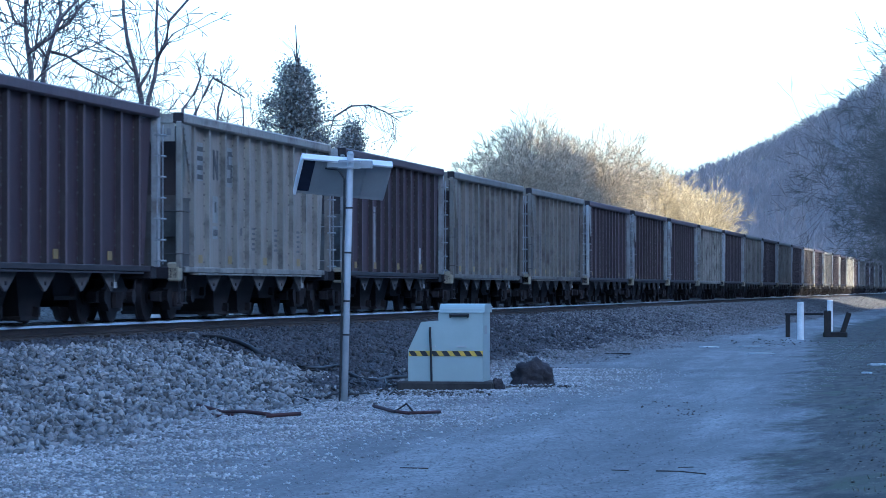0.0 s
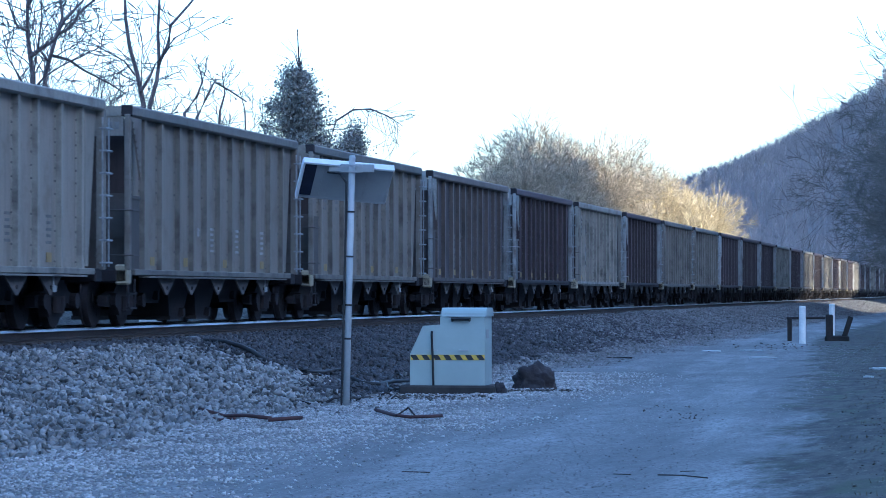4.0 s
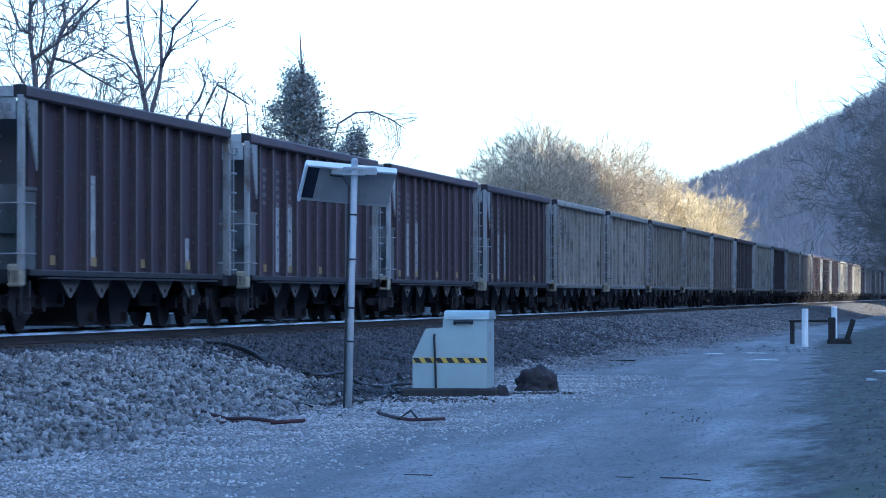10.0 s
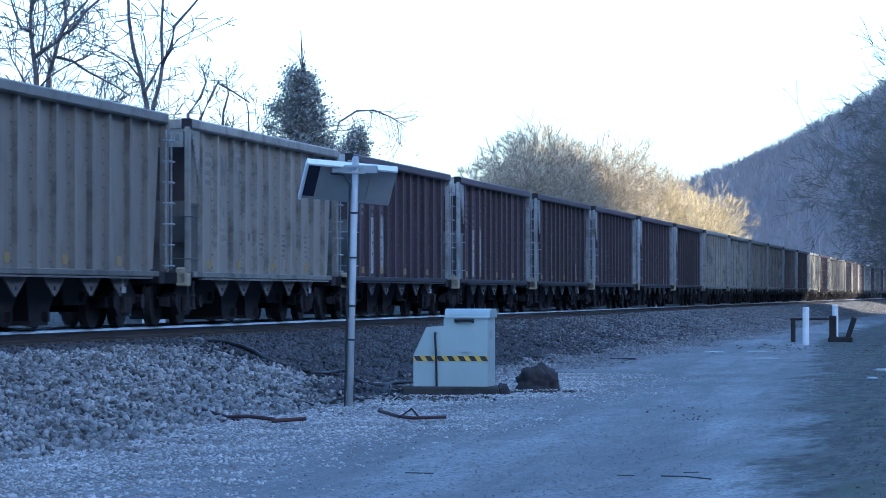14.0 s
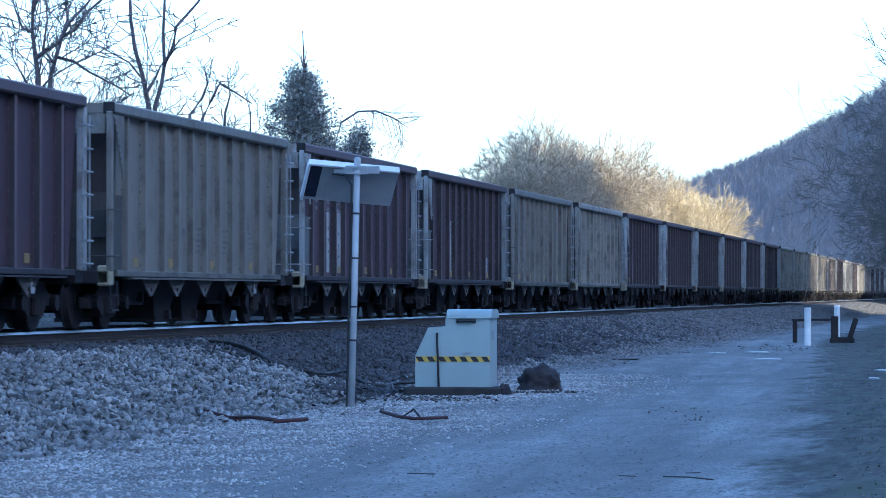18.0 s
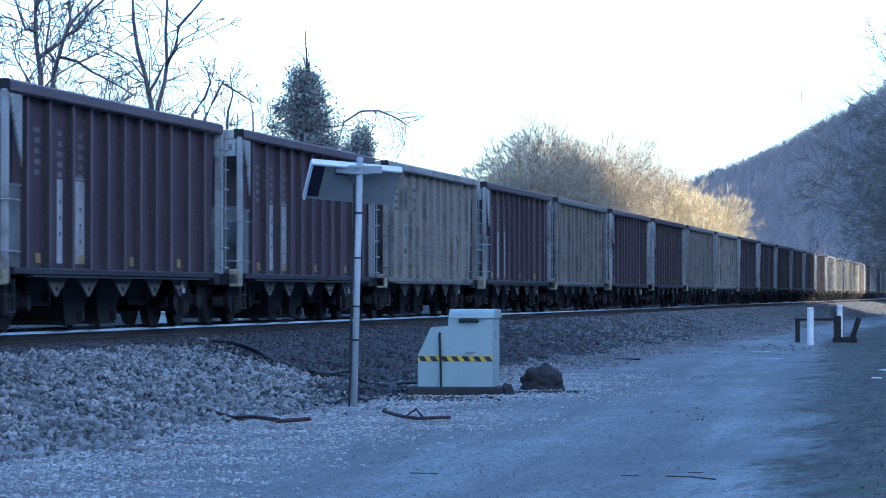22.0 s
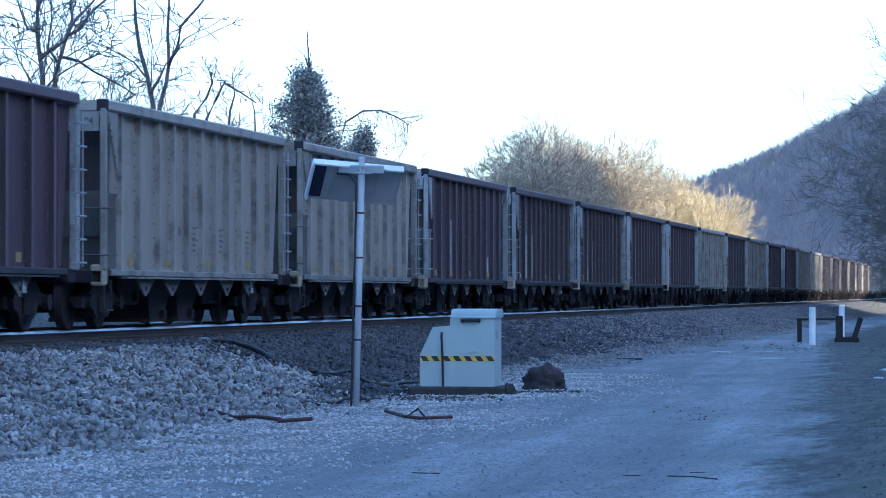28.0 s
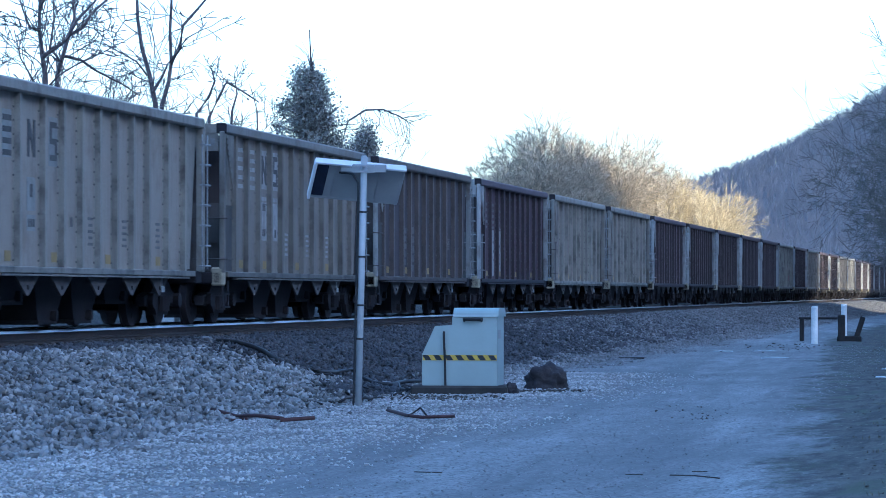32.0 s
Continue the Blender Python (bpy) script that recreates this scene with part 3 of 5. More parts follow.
# ---------------------------------------------------------------- trees


def twigs_mesh(name, segs, mat, sides=3):
    """Branches as three-sided tapered sticks; segs: rows of start, end, first and last radius."""
    s = np.array(segs, float)
    a, b, r0, r1 = s[:, 0:3], s[:, 3:6], s[:, 6], s[:, 7]
    d = b - a
    d /= np.maximum(np.linalg.norm(d, axis=1), 1e-6)[:, None]
    up = np.where(np.abs(d[:, 2:3]) > 0.9, np.array([[1.0, 0, 0]]), np.array([[0, 0, 1.0]]))
    u = np.cross(d, up)
    u /= np.linalg.norm(u, axis=1)[:, None]
    v = np.cross(d, u)
    w = np.arange(sides) * 2 * math.pi / sides
    ring = u[:, None] * np.cos(w)[None, :, None] + v[:, None] * np.sin(w)[None, :, None]
    vs = np.concatenate([a[:, None] + ring * r0[:, None, None], b[:, None] + ring * r1[:, None, None]], 1).reshape(-1, 3)
    k = np.arange(sides)
    f = np.stack([k, (k + 1) % sides, (k + 1) % sides + sides, k + sides], -1)
    f = (f[None] + (np.arange(len(s)) * 2 * sides)[:, None, None]).reshape(-1, 4)
    return array_mesh(name, vs, f, mat)


def grow(rnd, start, way, length, radius, depth, segs, droop=0.0, wild=0.25, kids=(2, 4), spread=(25, 55), shrink=0.66, steps=4, least=0.006, first=None):
    """A bent branch with side branches, in segs as [level, row]; the last two levels are short and straight."""
    p, d, r = Vector(start), Vector(way).normalized(), radius
    end = max(radius * 0.45, least)
    pts = []
    for i in range(steps):
        d = (d + Vector((rnd.gauss(0, wild), rnd.gauss(0, wild), rnd.gauss(0, wild) * 0.6 - droop)) * 0.5).normalized()
        q = p + d * (length / steps)
        r2 = radius + (end - radius) * (i + 1) / steps
        segs.append((depth, (*p, *q, r, r2)))
        p, r = q, r2
        pts.append((p.copy(), d.copy(), r))
    if depth <= 0:
        return
    n, cut = (first[0], first[1]) if first else (rnd.randint(*kids), shrink)
    for k in range(n):
        i = rnd.randint(1, steps - 1) if k else steps - 1
        q, e, rr = pts[i]
        side = e.orthogonal().normalized()
        side.rotate(Matrix.Rotation(rnd.uniform(0, 2 * math.pi), 3, e))
        ang = radians(rnd.uniform(*spread)) * (0.5 if k == 0 else 1)
        grow(rnd, q, e * math.cos(ang) + side * math.sin(ang), length * rnd.uniform(cut * 0.8, cut * 1.2), max(rr * 0.75, least), depth - 1, segs, droop, wild, kids, spread, shrink, 4 if depth > 2 else 2, least)


def bare_tree(at, label, seed, tall, radius, stems=((0, 0, 1),), depth=4, mat=None, stem_share=0.45, name="bare_tree", full=98, **kw):
    """A leafless tree: trunk with limbs, and a crown of fine twigs."""
    rnd = random.Random(seed)
    segs = []
    for s in stems:
        grow(rnd, (0, 0, -0.3), s, tall * stem_share, radius, depth, segs, **kw)
    top = float(np.percentile([r[5] for d, r in segs], full))
    segs = [(d, tuple(c * tall / top for c in r[:6]) + r[6:]) for d, r in segs]
    tree = empty(name, label, "tree", pose(*at))
    cut = max(depth - 1, 1)
    coarse = [r for d, r in segs if d >= cut]
    fine = [r for d, r in segs if d < cut]
    part("trunk", twigs_mesh("trunk", coarse, mat or M_BARK, 6), tree)
    part("crown", twigs_mesh("crown", fine, mat or M_BARK, 3), tree)
    return tree


def spot(across, dist, at_w=None):
    """Ground place on that bearing, at that distance or that far left of the camera's own line along the track."""
    a = radians(TURN0) - math.atan((across - 784) / FOCAL)
    d = dist if at_w is None else at_w / math.sin(a)
    x, y = -d * math.sin(a), d * math.cos(a)
    return x, y, float(height(x, y))


def rise(across, up, at_w):
    """How tall a thing on that bearing and line is whose tip shows at the height up."""
    x, y, z = spot(across, 0, at_w)
    return EYE + (521.5 - up) / FOCAL * math.hypot(x, y) - z


def limb_tree(at_px, w, label, limbs, seed, twigs=16, fine=0.011, name="bare_tree", reach=(0.4, 1.3)):
    """A bare tree drawn limb by limb: each limb is a first radius and its bends (bearing, height shown); twigs grow from all of them."""
    x0, y0, z0 = spot(at_px, 0, w)
    far = math.hypot(x0, y0)
    a = radians(TURN0) - math.atan((at_px - 784) / FOCAL)
    tree = empty(name, label, "tree", pose(x0, y0, z0))
    rnd = random.Random(seed)
    g, segs = Geo(), []
    for radius, bends in limbs:
        pts = []
        for px, up in bends:
            off = (px - at_px) / FOCAL * far
            pts.append(Vector((off * math.cos(a), off * math.sin(a) + rnd.uniform(-0.15, 0.15), EYE + (521.5 - up) / FOCAL * far - z0)))
        n = len(pts)
        g.tube(pts, [radius * (1 - 0.65 * i / (n - 1)) for i in range(n)], 7)
        for k in range(twigs):
            i = rnd.randint(0, n - 2)
            p = pts[i].lerp(pts[i + 1], rnd.random())
            d = (pts[i + 1] - pts[i]).normalized()
            side = Vector((rnd.gauss(0, 1), rnd.gauss(0, 1), rnd.gauss(0.3, 0.6))).normalized()
            grow(rnd, p, d * 0.6 + side, rnd.uniform(*reach), max(radius * 0.25, fine), 2, segs, wild=0.3, kids=(2, 3), spread=(25, 60), shrink=0.5, least=fine)
    part("trunk", g.mesh("trunk", M_BARK, smooth=True), tree)
    part("crown", twigs_mesh("crown", [r for d, r in segs], M_BARK, 3), tree)
    return tree


# Bare trees between the track and the river
WISP = dict(kids=(3, 4), spread=(25, 60), shrink=0.63, wild=0.32, least=0.011)
limb_tree(60, 23, "tall bare tree with a straight trunk and many fine twigs", ((0.085, ((62, 420), (62, 190), (60, 140), (57, 100), (52, 60), (53, 0), (50, -90))), (0.06, ((60, 108), (80, 92), (102, 78), (112, 45), (146, 8), (170, -20))),
          (0.04, ((53, 62), (36, 55), (20, 22), (12, -20))), (0.05, ((54, 20), (80, -30), (95, -80))), (0.03, ((62, 190), (40, 150), (22, 110), (10, 60))), (0.03, ((62, 165), (88, 140), (118, 118), (150, 104)))), 11, 12)
limb_tree(84, 23.5, "slender bare tree leaning over thin branches", ((0.075, ((78, 420), (79, 200), (84, 135), (96, 105), (107, 70), (115, 38), (112, 12), (120, -40))), (0.05, ((108, 68), (128, 55), (145, 28), (172, 2), (190, -20))),
          (0.045, ((96, 105), (125, 112), (150, 130), (195, 152), (225, 172))), (0.04, ((92, 115), (70, 90), (78, 40), (72, -20)))), 12, 11)
limb_tree(264, 22, "bare forked tree with long upright limbs", ((0.085, ((262, 420), (262, 230), (257, 188), (245, 135), (235, 90), (228, 40), (224, 0), (222, -60))), (0.07, ((266, 240), (272, 190), (280, 150), (284, 115), (282, 60), (287, 0), (290, -40))),
          (0.06, ((283, 118), (300, 85), (308, 50), (335, 15), (356, -12))), (0.05, ((255, 168), (268, 140), (282, 116))), (0.03, ((242, 138), (222, 113), (190, 95), (160, 78))), (0.03, ((286, 120), (296, 95), (312, 72), (340, 55)))), 14, 4)
limb_tree(365, 27, "bare tree with crooked limbs", ((0.07, ((330, 420), (333, 205), (352, 175), (364, 148), (356, 128))), (0.07, ((350, 420), (352, 212), (372, 175), (385, 150), (410, 165), (442, 185))), (0.05, ((385, 420), (392, 200), (402, 170), (398, 140)))), 15, 16, reach=(0.25, 0.65))
bare_tree(spot(6, 0, 24), "bare tree with dense twigs", 13, rise(0, -60, 24), 0.07, ((0, 0.1, 1),), depth=4, stem_share=0.8, steps=8, first=(13, 0.36), **WISP)
for n, (px, w, up) in enumerate(((30, 30, 75), (2, 29, 50), (48, 31, 110), (100, 30, 105), (138, 31, 110), (120, 29, 85), (150, 28, 105), (185, 27, 128), (215, 28, 142), (412, 29, 168), (470, 30, 190), (68, 27, 90), (168, 30, 92), (320, 30, 165))):
    bare_tree(spot(px, 0, w), "small bare tree with tangled thin branches", 30 + n, rise(px, up, w), 0.035, ((0.2, 0, 1), (-0.3, 0.1, 1)), depth=4, stem_share=0.38, kids=(3, 4), spread=(25, 65), shrink=0.6, wild=0.4, least=0.01, full=99.9)
bare_tree(spot(448, 0, 26), "dead snag with a few broken twigs", 50, rise(448, 155, 26), 0.06, ((0, 0, 1),), depth=1, stem_share=0.95, kids=(2, 3), shrink=0.12, wild=0.05, name="dead_snag")


def leaf_clumps(name, centres, per, size, seed, mat, leaf=0.12):
    """Clumps of small folded leaves round each centre."""
    r = np.random.RandomState(seed)
    c = np.repeat(np.array(centres, float), per, 0)
    n = len(c)
    p = c[:, :3] + r.normal(0, 1, (n, 3)) * c[:, 3:4] * size
    a, b = r.normal(0, 1, (n, 3)), r.normal(0, 1, (n, 3))
    a /= np.linalg.norm(a, axis=1)[:, None]
    b -= a * (a * b).sum(1)[:, None]
    b /= np.linalg.norm(b, axis=1)[:, None]
    s = leaf * r.uniform(0.5, 1.3, (n, 1))
    v = np.stack([p - a * s, p + b * s * 0.6, p + a * s, p - b * s * 0.6], 1).reshape(-1, 3)
    f = np.arange(n * 4).reshape(-1, 4)
    return array_mesh(name, v, f, mat)


def ivy_tree(at, seed, tall, wide, leafy):
    rnd = random.Random(seed)
    tree = empty("ivy_covered_tree", "bare tree wrapped in dark evergreen ivy with a thin dead top", "tree", pose(*at))
    segs = []
    grow(rnd, (0, 0, -0.3), (0.03, 0, 1), tall, 0.13, 0, segs, wild=0.09, steps=9, least=0.012)
    end = max(r[5] for d, r in segs)
    segs = [(d, tuple(c * tall / end for c in r[:6]) + r[6:]) for d, r in segs]
    trunk = [r[:6] + (0.13 * (1 - r[2] / tall) + 0.015, 0.13 * (1 - r[5] / tall) + 0.015) for d, r in segs]
    line = [Vector(r[3:6]) for r in trunk]
    limbs = []
    clumps = []
    for i in range(190):
        h = tall * rnd.uniform(0.22, 0.9)
        a = rnd.uniform(0, 2 * math.pi)
        k = 1 - h / tall
        reach = wide * min(1.9 * max(k - 0.1, 0.02), 0.62) * rnd.uniform(0.25, 1.0)
        p = line[min(int(h / tall * 9), 8)].copy()
        p.z = h
        q = p + Vector((math.cos(a) * reach, math.sin(a) * reach, rnd.uniform(-0.1, 0.6)))
        limbs.append((*p, *q, 0.03, 0.01))
        if h < tall * leafy:
            for j in range(2):
                m = p.lerp(q, rnd.uniform(0.2, 1.0))
                clumps.append((m.x, m.y, m.z + rnd.uniform(-0.1, 0.1), rnd.uniform(0.6, 1.2)))
        if rnd.random() < 0.5:
            e = q + Vector((math.cos(a) * 0.5, math.sin(a) * 0.5, rnd.uniform(0.0, 0.5)))
            limbs.append((*q, *e, 0.01, 0.004))
    part("trunk", twigs_mesh("trunk", trunk, M_BARK, 7), tree)
    part("crown", twigs_mesh("crown", limbs, M_BARK, 3), tree)
    part("ivy", leaf_clumps("ivy", clumps, 100, 0.22, seed, M_IVY, 0.055), tree, "dark green ivy leaves")
    return tree


ivy_tree(spot(557, 0, 24), 61, rise(557, 58, 24), 3.5, 0.82)
ivy_tree(spot(600, 0, 26), 62, rise(600, 222, 26), 1.9, 0.92)


def arched_tree(at):
    tree = empty("arched_sapling", "bare sapling bent over into an arch", "tree", pose(*at))
    k = rise(650, 212, 25) / 7.15
    pts = [(x, 0.17 * x, z * k) for x, z in ((0, 0), (0.0, 3.5), (0.05, 5.6), (0.35, 6.7), (1.0, 7.12), (1.65, 7.15), (2.3, 6.88), (2.85, 6.5))]
    part("trunk", Geo().tube(pts, [0.07, 0.06, 0.05, 0.045, 0.04, 0.035, 0.025, 0.01], 6).mesh("trunk", M_BARK, smooth=True), tree)
    rnd, segs = random.Random(5), []
    for i in range(26):
        k = rnd.uniform(2.4, 6.9)
        a, b = Vector(pts[int(k)]), Vector(pts[int(k) + 1])
        grow(rnd, a.lerp(b, k - int(k)), (rnd.uniform(0, 0.7), rnd.uniform(-0.5, 0.5), rnd.uniform(-1, 0.3)), rnd.uniform(0.3, 1.1), 0.014, 1, segs, wild=0.35, least=0.008)
    part("crown", twigs_mesh("crown", [r for d, r in segs], M_BARK, 3), tree)


arched_tree(spot(582, 0, 25))
bare_tree(spot(700, 0, 27), "small bare tree with drooping twigs", 63, rise(700, 268, 27), 0.05, ((0.05, 0, 1),), depth=3, stem_share=0.55, kids=(2, 4), spread=(30, 70), shrink=0.5, wild=0.25)


# The broad bare tree and the sunlit thicket beyond it
BROAD = dict(depth=5, kids=(5, 5), spread=(22, 55), shrink=0.66, wild=0.2, stem_share=0.36, least=0.017, full=99.7)
for n, (px, w, up) in enumerate(((903, 33, 282), (942, 34, 244), (982, 35, 220), (1028, 33, 236), (1078, 34, 272))):
    bare_tree(spot(px, 0, w), "broad bare tree with a dense rounded crown of fine twigs", 71 + n, rise(px, up, w), 0.13, ((-0.14, 0, 1), (0.02, 0.2, 1), (0.2, -0.1, 1)), mat=M_BARKPALE, **BROAD)
THICK = dict(depth=4, kids=(4, 5), spread=(14, 40), shrink=0.66, wild=0.2, stem_share=0.4, least=0.018)
for n, (px, y, up) in enumerate(((1090, 290, 352), (1112, 285, 345), (1130, 292, 335), (1150, 300, 330), (1168, 290, 325), (1185, 305, 322), (1200, 295, 325), (1215, 300, 338), (1230, 310, 345), (1240, 285, 372), (1160, 330, 318), (1222, 325, 345), (1195, 280, 368))):
    w = y * math.tan(radians(TURN0) - math.atan((px - 784) / FOCAL))
    bare_tree(spot(px, 0, w), "bare multi-stemmed tree with pale golden twigs", 80 + n, rise(px, up, w), 0.06, ((-0.25, 0, 1), (0.08, 0.2, 1), (0.25, -0.1, 1), (0, -0.2, 1)), mat=M_BARKGOLD, full=99.5, **THICK)

# Trees at the right of the road, whose boughs reach over it
BOUGH = dict(depth=5, kids=(3, 4), spread=(25, 60), shrink=0.64, wild=0.22, stem_share=0.36, least=0.008)
# The last four stand out of view, added to dapple the sunlit cars.
for n, (x, y, tall, lean) in enumerate(((-0.5, 118, 10, -0.05), (0.2, 150, 12, -0.1), (1.0, 238, 12, 0), (3.0, 262, 12, 0), (0.5, 284, 11, 0), (2.5, 312, 12, 0))):
    bare_tree((x, y, float(height(x, y))), "leafless roadside tree with spreading boughs", 100 + n, tall, 0.16, ((lean, 0, 1), (-0.1, 0.2, 1)), mat=M_BARKGREY, **BOUGH)

for n, (px, d, up) in enumerate(((1775, 235, 160), (1850, 200, 90), (1850, 180, 30), (1735, 188, 290), (1745, 176, 350), (1685, 222, 215), (1695, 214, 140), (1692, 205, 290), (1715, 200, 80), (1702, 226, 165))):
    x, y, z = spot(px, d)
    bare_tree((x, y, z), "leafless tree with dense drooping boughs beside the road's far end", 120 + n, EYE + (521.5 - up) / FOCAL * d - z, 0.09, ((-0.15, 0, 1), (0.05, -0.2, 1)), mat=M_BARKGREY, depth=5, kids=(4, 5), spread=(25, 60), shrink=0.66, wild=0.28, stem_share=0.36, least=0.013, full=99.95)
# unseen scrub added at the hollow's edge; it breaks up sun on the track
for n in range(18):
    x, y = 0.6 - 1.2 * (n % 3), 210 + n * 6.0
    bare_tree((x, y, float(height(x, y))), "leafless scrub tree, added out of view to break up sunlight", 130 + n % 4, 8.2 + 0.6 * (n % 3), 0.08, ((-0.12, 0, 1), (0.2, 0.2, 1)), mat=M_BARKGREY, depth=4, kids=(4, 5), spread=(20, 55), shrink=0.66, wild=0.25, stem_share=0.36, least=0.02)


def woods(name, spots, seed, tall, label):
    """Far leafless woods: many upright sticks with fanned twigs, joined."""
    rnd = random.Random(seed)
    segs = []
    for x, y in spots:
        z = float(height(x, y)) - 0.5
        h = tall * rnd.uniform(0.7, 1.25)
        lean = Vector((rnd.gauss(0, 0.06), rnd.gauss(0, 0.06), 1))
        top = Vector((x, y, z)) + lean * h
        segs.append((x, y, z, *top, 0.11, 0.04))
        for i in range(13):
            k = rnd.uniform(0.25, 0.97)
            p = Vector((x, y, z)) + lean * (h * k)
            a = rnd.uniform(0, 6.283)
            l = h * (0.16 + 0.35 * (1 - k)) * rnd.uniform(0.7, 1.3)
            q = p + Vector((math.cos(a) * l * 0.7, math.sin(a) * l * 0.7, l))
            segs.append((*p, *q, 0.09, 0.04))
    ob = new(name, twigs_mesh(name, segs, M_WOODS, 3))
    return tagged(ob, label, "woods", kind="stuff")


rw = random.Random(9)
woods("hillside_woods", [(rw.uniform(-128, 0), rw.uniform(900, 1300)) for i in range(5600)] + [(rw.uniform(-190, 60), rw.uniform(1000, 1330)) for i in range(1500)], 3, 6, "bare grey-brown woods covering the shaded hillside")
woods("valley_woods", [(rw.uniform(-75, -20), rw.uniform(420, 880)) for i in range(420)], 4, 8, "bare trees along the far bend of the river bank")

# ---------------------------------------------------------------- coal train
CAR_L, BODY_L = 14.9, 13.4
POSTS = [BODY_L / 2 + o for o in (-5.5, -4.33, -3.05, -2.04, -1.02, 0, 1.02, 2.04, 3.05, 4.33, 5.5)]
EVEN_POSTS = [BODY_L / 2 - 5.5 + i for i in range(12)]
CACHE = {}


def cached(key, make):
    if key not in CACHE:
        CACHE[key] = make()
    return CACHE[key]


def side_sheet_mesh(mat):
    o = [(1.395, 0.94), (1.42, 0.94), (1.42, 1.05), (1.415, 1.05), (1.415, 2.34), (1.422, 2.34), (1.422, 2.375), (1.415, 2.375), (1.415, 3.56), (1.395, 3.56)]
    return Geo().plate(o, 1, 0.75, BODY_L - 0.75).mesh("side_sheet", mat)


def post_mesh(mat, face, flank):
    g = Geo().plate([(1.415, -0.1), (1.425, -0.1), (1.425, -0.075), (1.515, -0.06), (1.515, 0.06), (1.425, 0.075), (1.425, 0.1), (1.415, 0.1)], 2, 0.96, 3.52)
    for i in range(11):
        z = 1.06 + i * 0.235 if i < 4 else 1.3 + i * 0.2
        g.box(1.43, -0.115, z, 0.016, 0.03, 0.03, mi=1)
    # shaded paint on the near flank, lit paint on the outer face
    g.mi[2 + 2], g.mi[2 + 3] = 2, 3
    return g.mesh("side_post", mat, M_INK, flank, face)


def chord_mesh(mat):
    return Geo().box(1.48, BODY_L / 2, 3.605, 0.2, BODY_L - 0.1, 0.19, cut=0.03).mesh("top_chord", mat)


def sill_mesh(mat):
    g = Geo().box(1.46, BODY_L / 2, 0.92, 0.12, BODY_L - 1.0, 0.1, cut=0.012)
    g.box(1.5, BODY_L / 2, 0.845, 0.18, BODY_L - 2.4, 0.03)
    return g.mesh("side_sill", mat)


def corner_mesh(mat):
    return Geo().box(1.51, 0.06, 2.25, 0.1, 0.12, 2.6, cut=0.015).mesh("corner_post", mat)


def gusset_mesh(mat):
    g = Geo().plate([(0.15, 3.5), (0.78, 3.5), (0.78, 2.45)], 0, 1.52, 1.55)
    for i in range(9):
        k = (i + 0.5) / 9
        g.box(1.555, 0.19 + 0.56 * k, 3.46 - 0.93 * k, 0.03, 0.035, 0.035)
    return g.mesh("end_gusset", mat)


def triangle_mesh(mat):
    return Geo().plate([(-0.66, 0.86), (0.66, 0.86), (0.05, 0.54), (-0.05, 0.54)], 0, 1.44, 1.47).box(1.475, 0, 0.66, 0.02, 0.06, 0.06, mi=1).mesh("hopper_plate", mat, M_UNDER)


def bay_mesh(low, top, bottom):
    vs = [(sx * 1.0, sy * top, 0.95) for sx, sy in ((-1, -1), (1, -1), (1, 1), (-1, 1))]
    vs += [(sx * 0.9, sy * bottom, low) for sx, sy in ((-1, -1), (1, -1), (1, 1), (-1, 1))]
    g = Geo().add(vs, [(0, 1, 2, 3), (7, 6, 5, 4), (0, 4, 5, 1), (1, 5, 6, 2), (2, 6, 7, 3), (3, 7, 4, 0)])
    g.box(0, 0, low, 1.86, bottom * 2 + 0.1, 0.07)
    g.box(0.95, bottom * 0.6, low + 0.1, 0.12, 0.12, 0.16)
    return g.mesh("hopper_bay", M_UNDER)


def slope_mesh(mat):
    g = Geo().plate([(0.78, 3.5), (0.81, 3.5), (0.81, 2.15), (3.2, 0.9), (3.17, 0.88), (0.78, 2.12)], 0, -1.39, 1.39)
    return g.mesh("slope_sheet", mat)


def end_frame_mesh(mat):
    g = Geo()
    for x in (-0.55, 0.55):
        g.box(x, 0.5, 1.7, 0.12, 0.1, 1.5)
    g.box(0, 0.52, 1.55, 2.8, 0.06, 0.08).box(0, 0.62, 1.61, 2.7, 0.02, 1.28)
    return g.mesh("end_frame", mat)


def number_mesh(text):
    """Painted digits on the end board, facing away from the car."""
    cu = bpy.data.curves.new("number", "FONT")
    cu.body, cu.size, cu.extrude, cu.offset = text, 0.15, 0.003, 0.004
    cu.align_x = "RIGHT"
    ob = bpy.data.objects.new("number", cu)
    me = bpy.data.meshes.new_from_object(ob)
    bpy.data.objects.remove(ob)
    me.transform(pose(1.34, 0.036, 3.3, 90, 0, 0))
    me.materials.append(M_INK)
    return me


def end_board_mesh(mat, plain=False):
    g = Geo().box(0, 0.06, 3.36, 2.86, 0.04, 0.34).box(0, 0.08, 3.6, 2.8, 0.14, 0.16)
    for i in range(0 if plain else 4):
        g.box(0.98 + i * 0.115, 0.037, 3.36, 0.075, 0.008, 0.12, mi=1)
    return g.mesh("end_board", mat, M_DIM)


def ladder_mesh(mat):
    g = Geo()
    for y in (0.22, 0.6):
        g.box(1.6, y, 2.2, 0.02, 0.04, 2.4)
    for i in range(7):
        z = 1.06 + i * 0.36
        g.tube([(1.55, 0.22, z), (1.66, 0.24, z), (1.66, 0.58, z), (1.55, 0.6, z)], 0.017, 5)
    return g.mesh("ladder", mat)


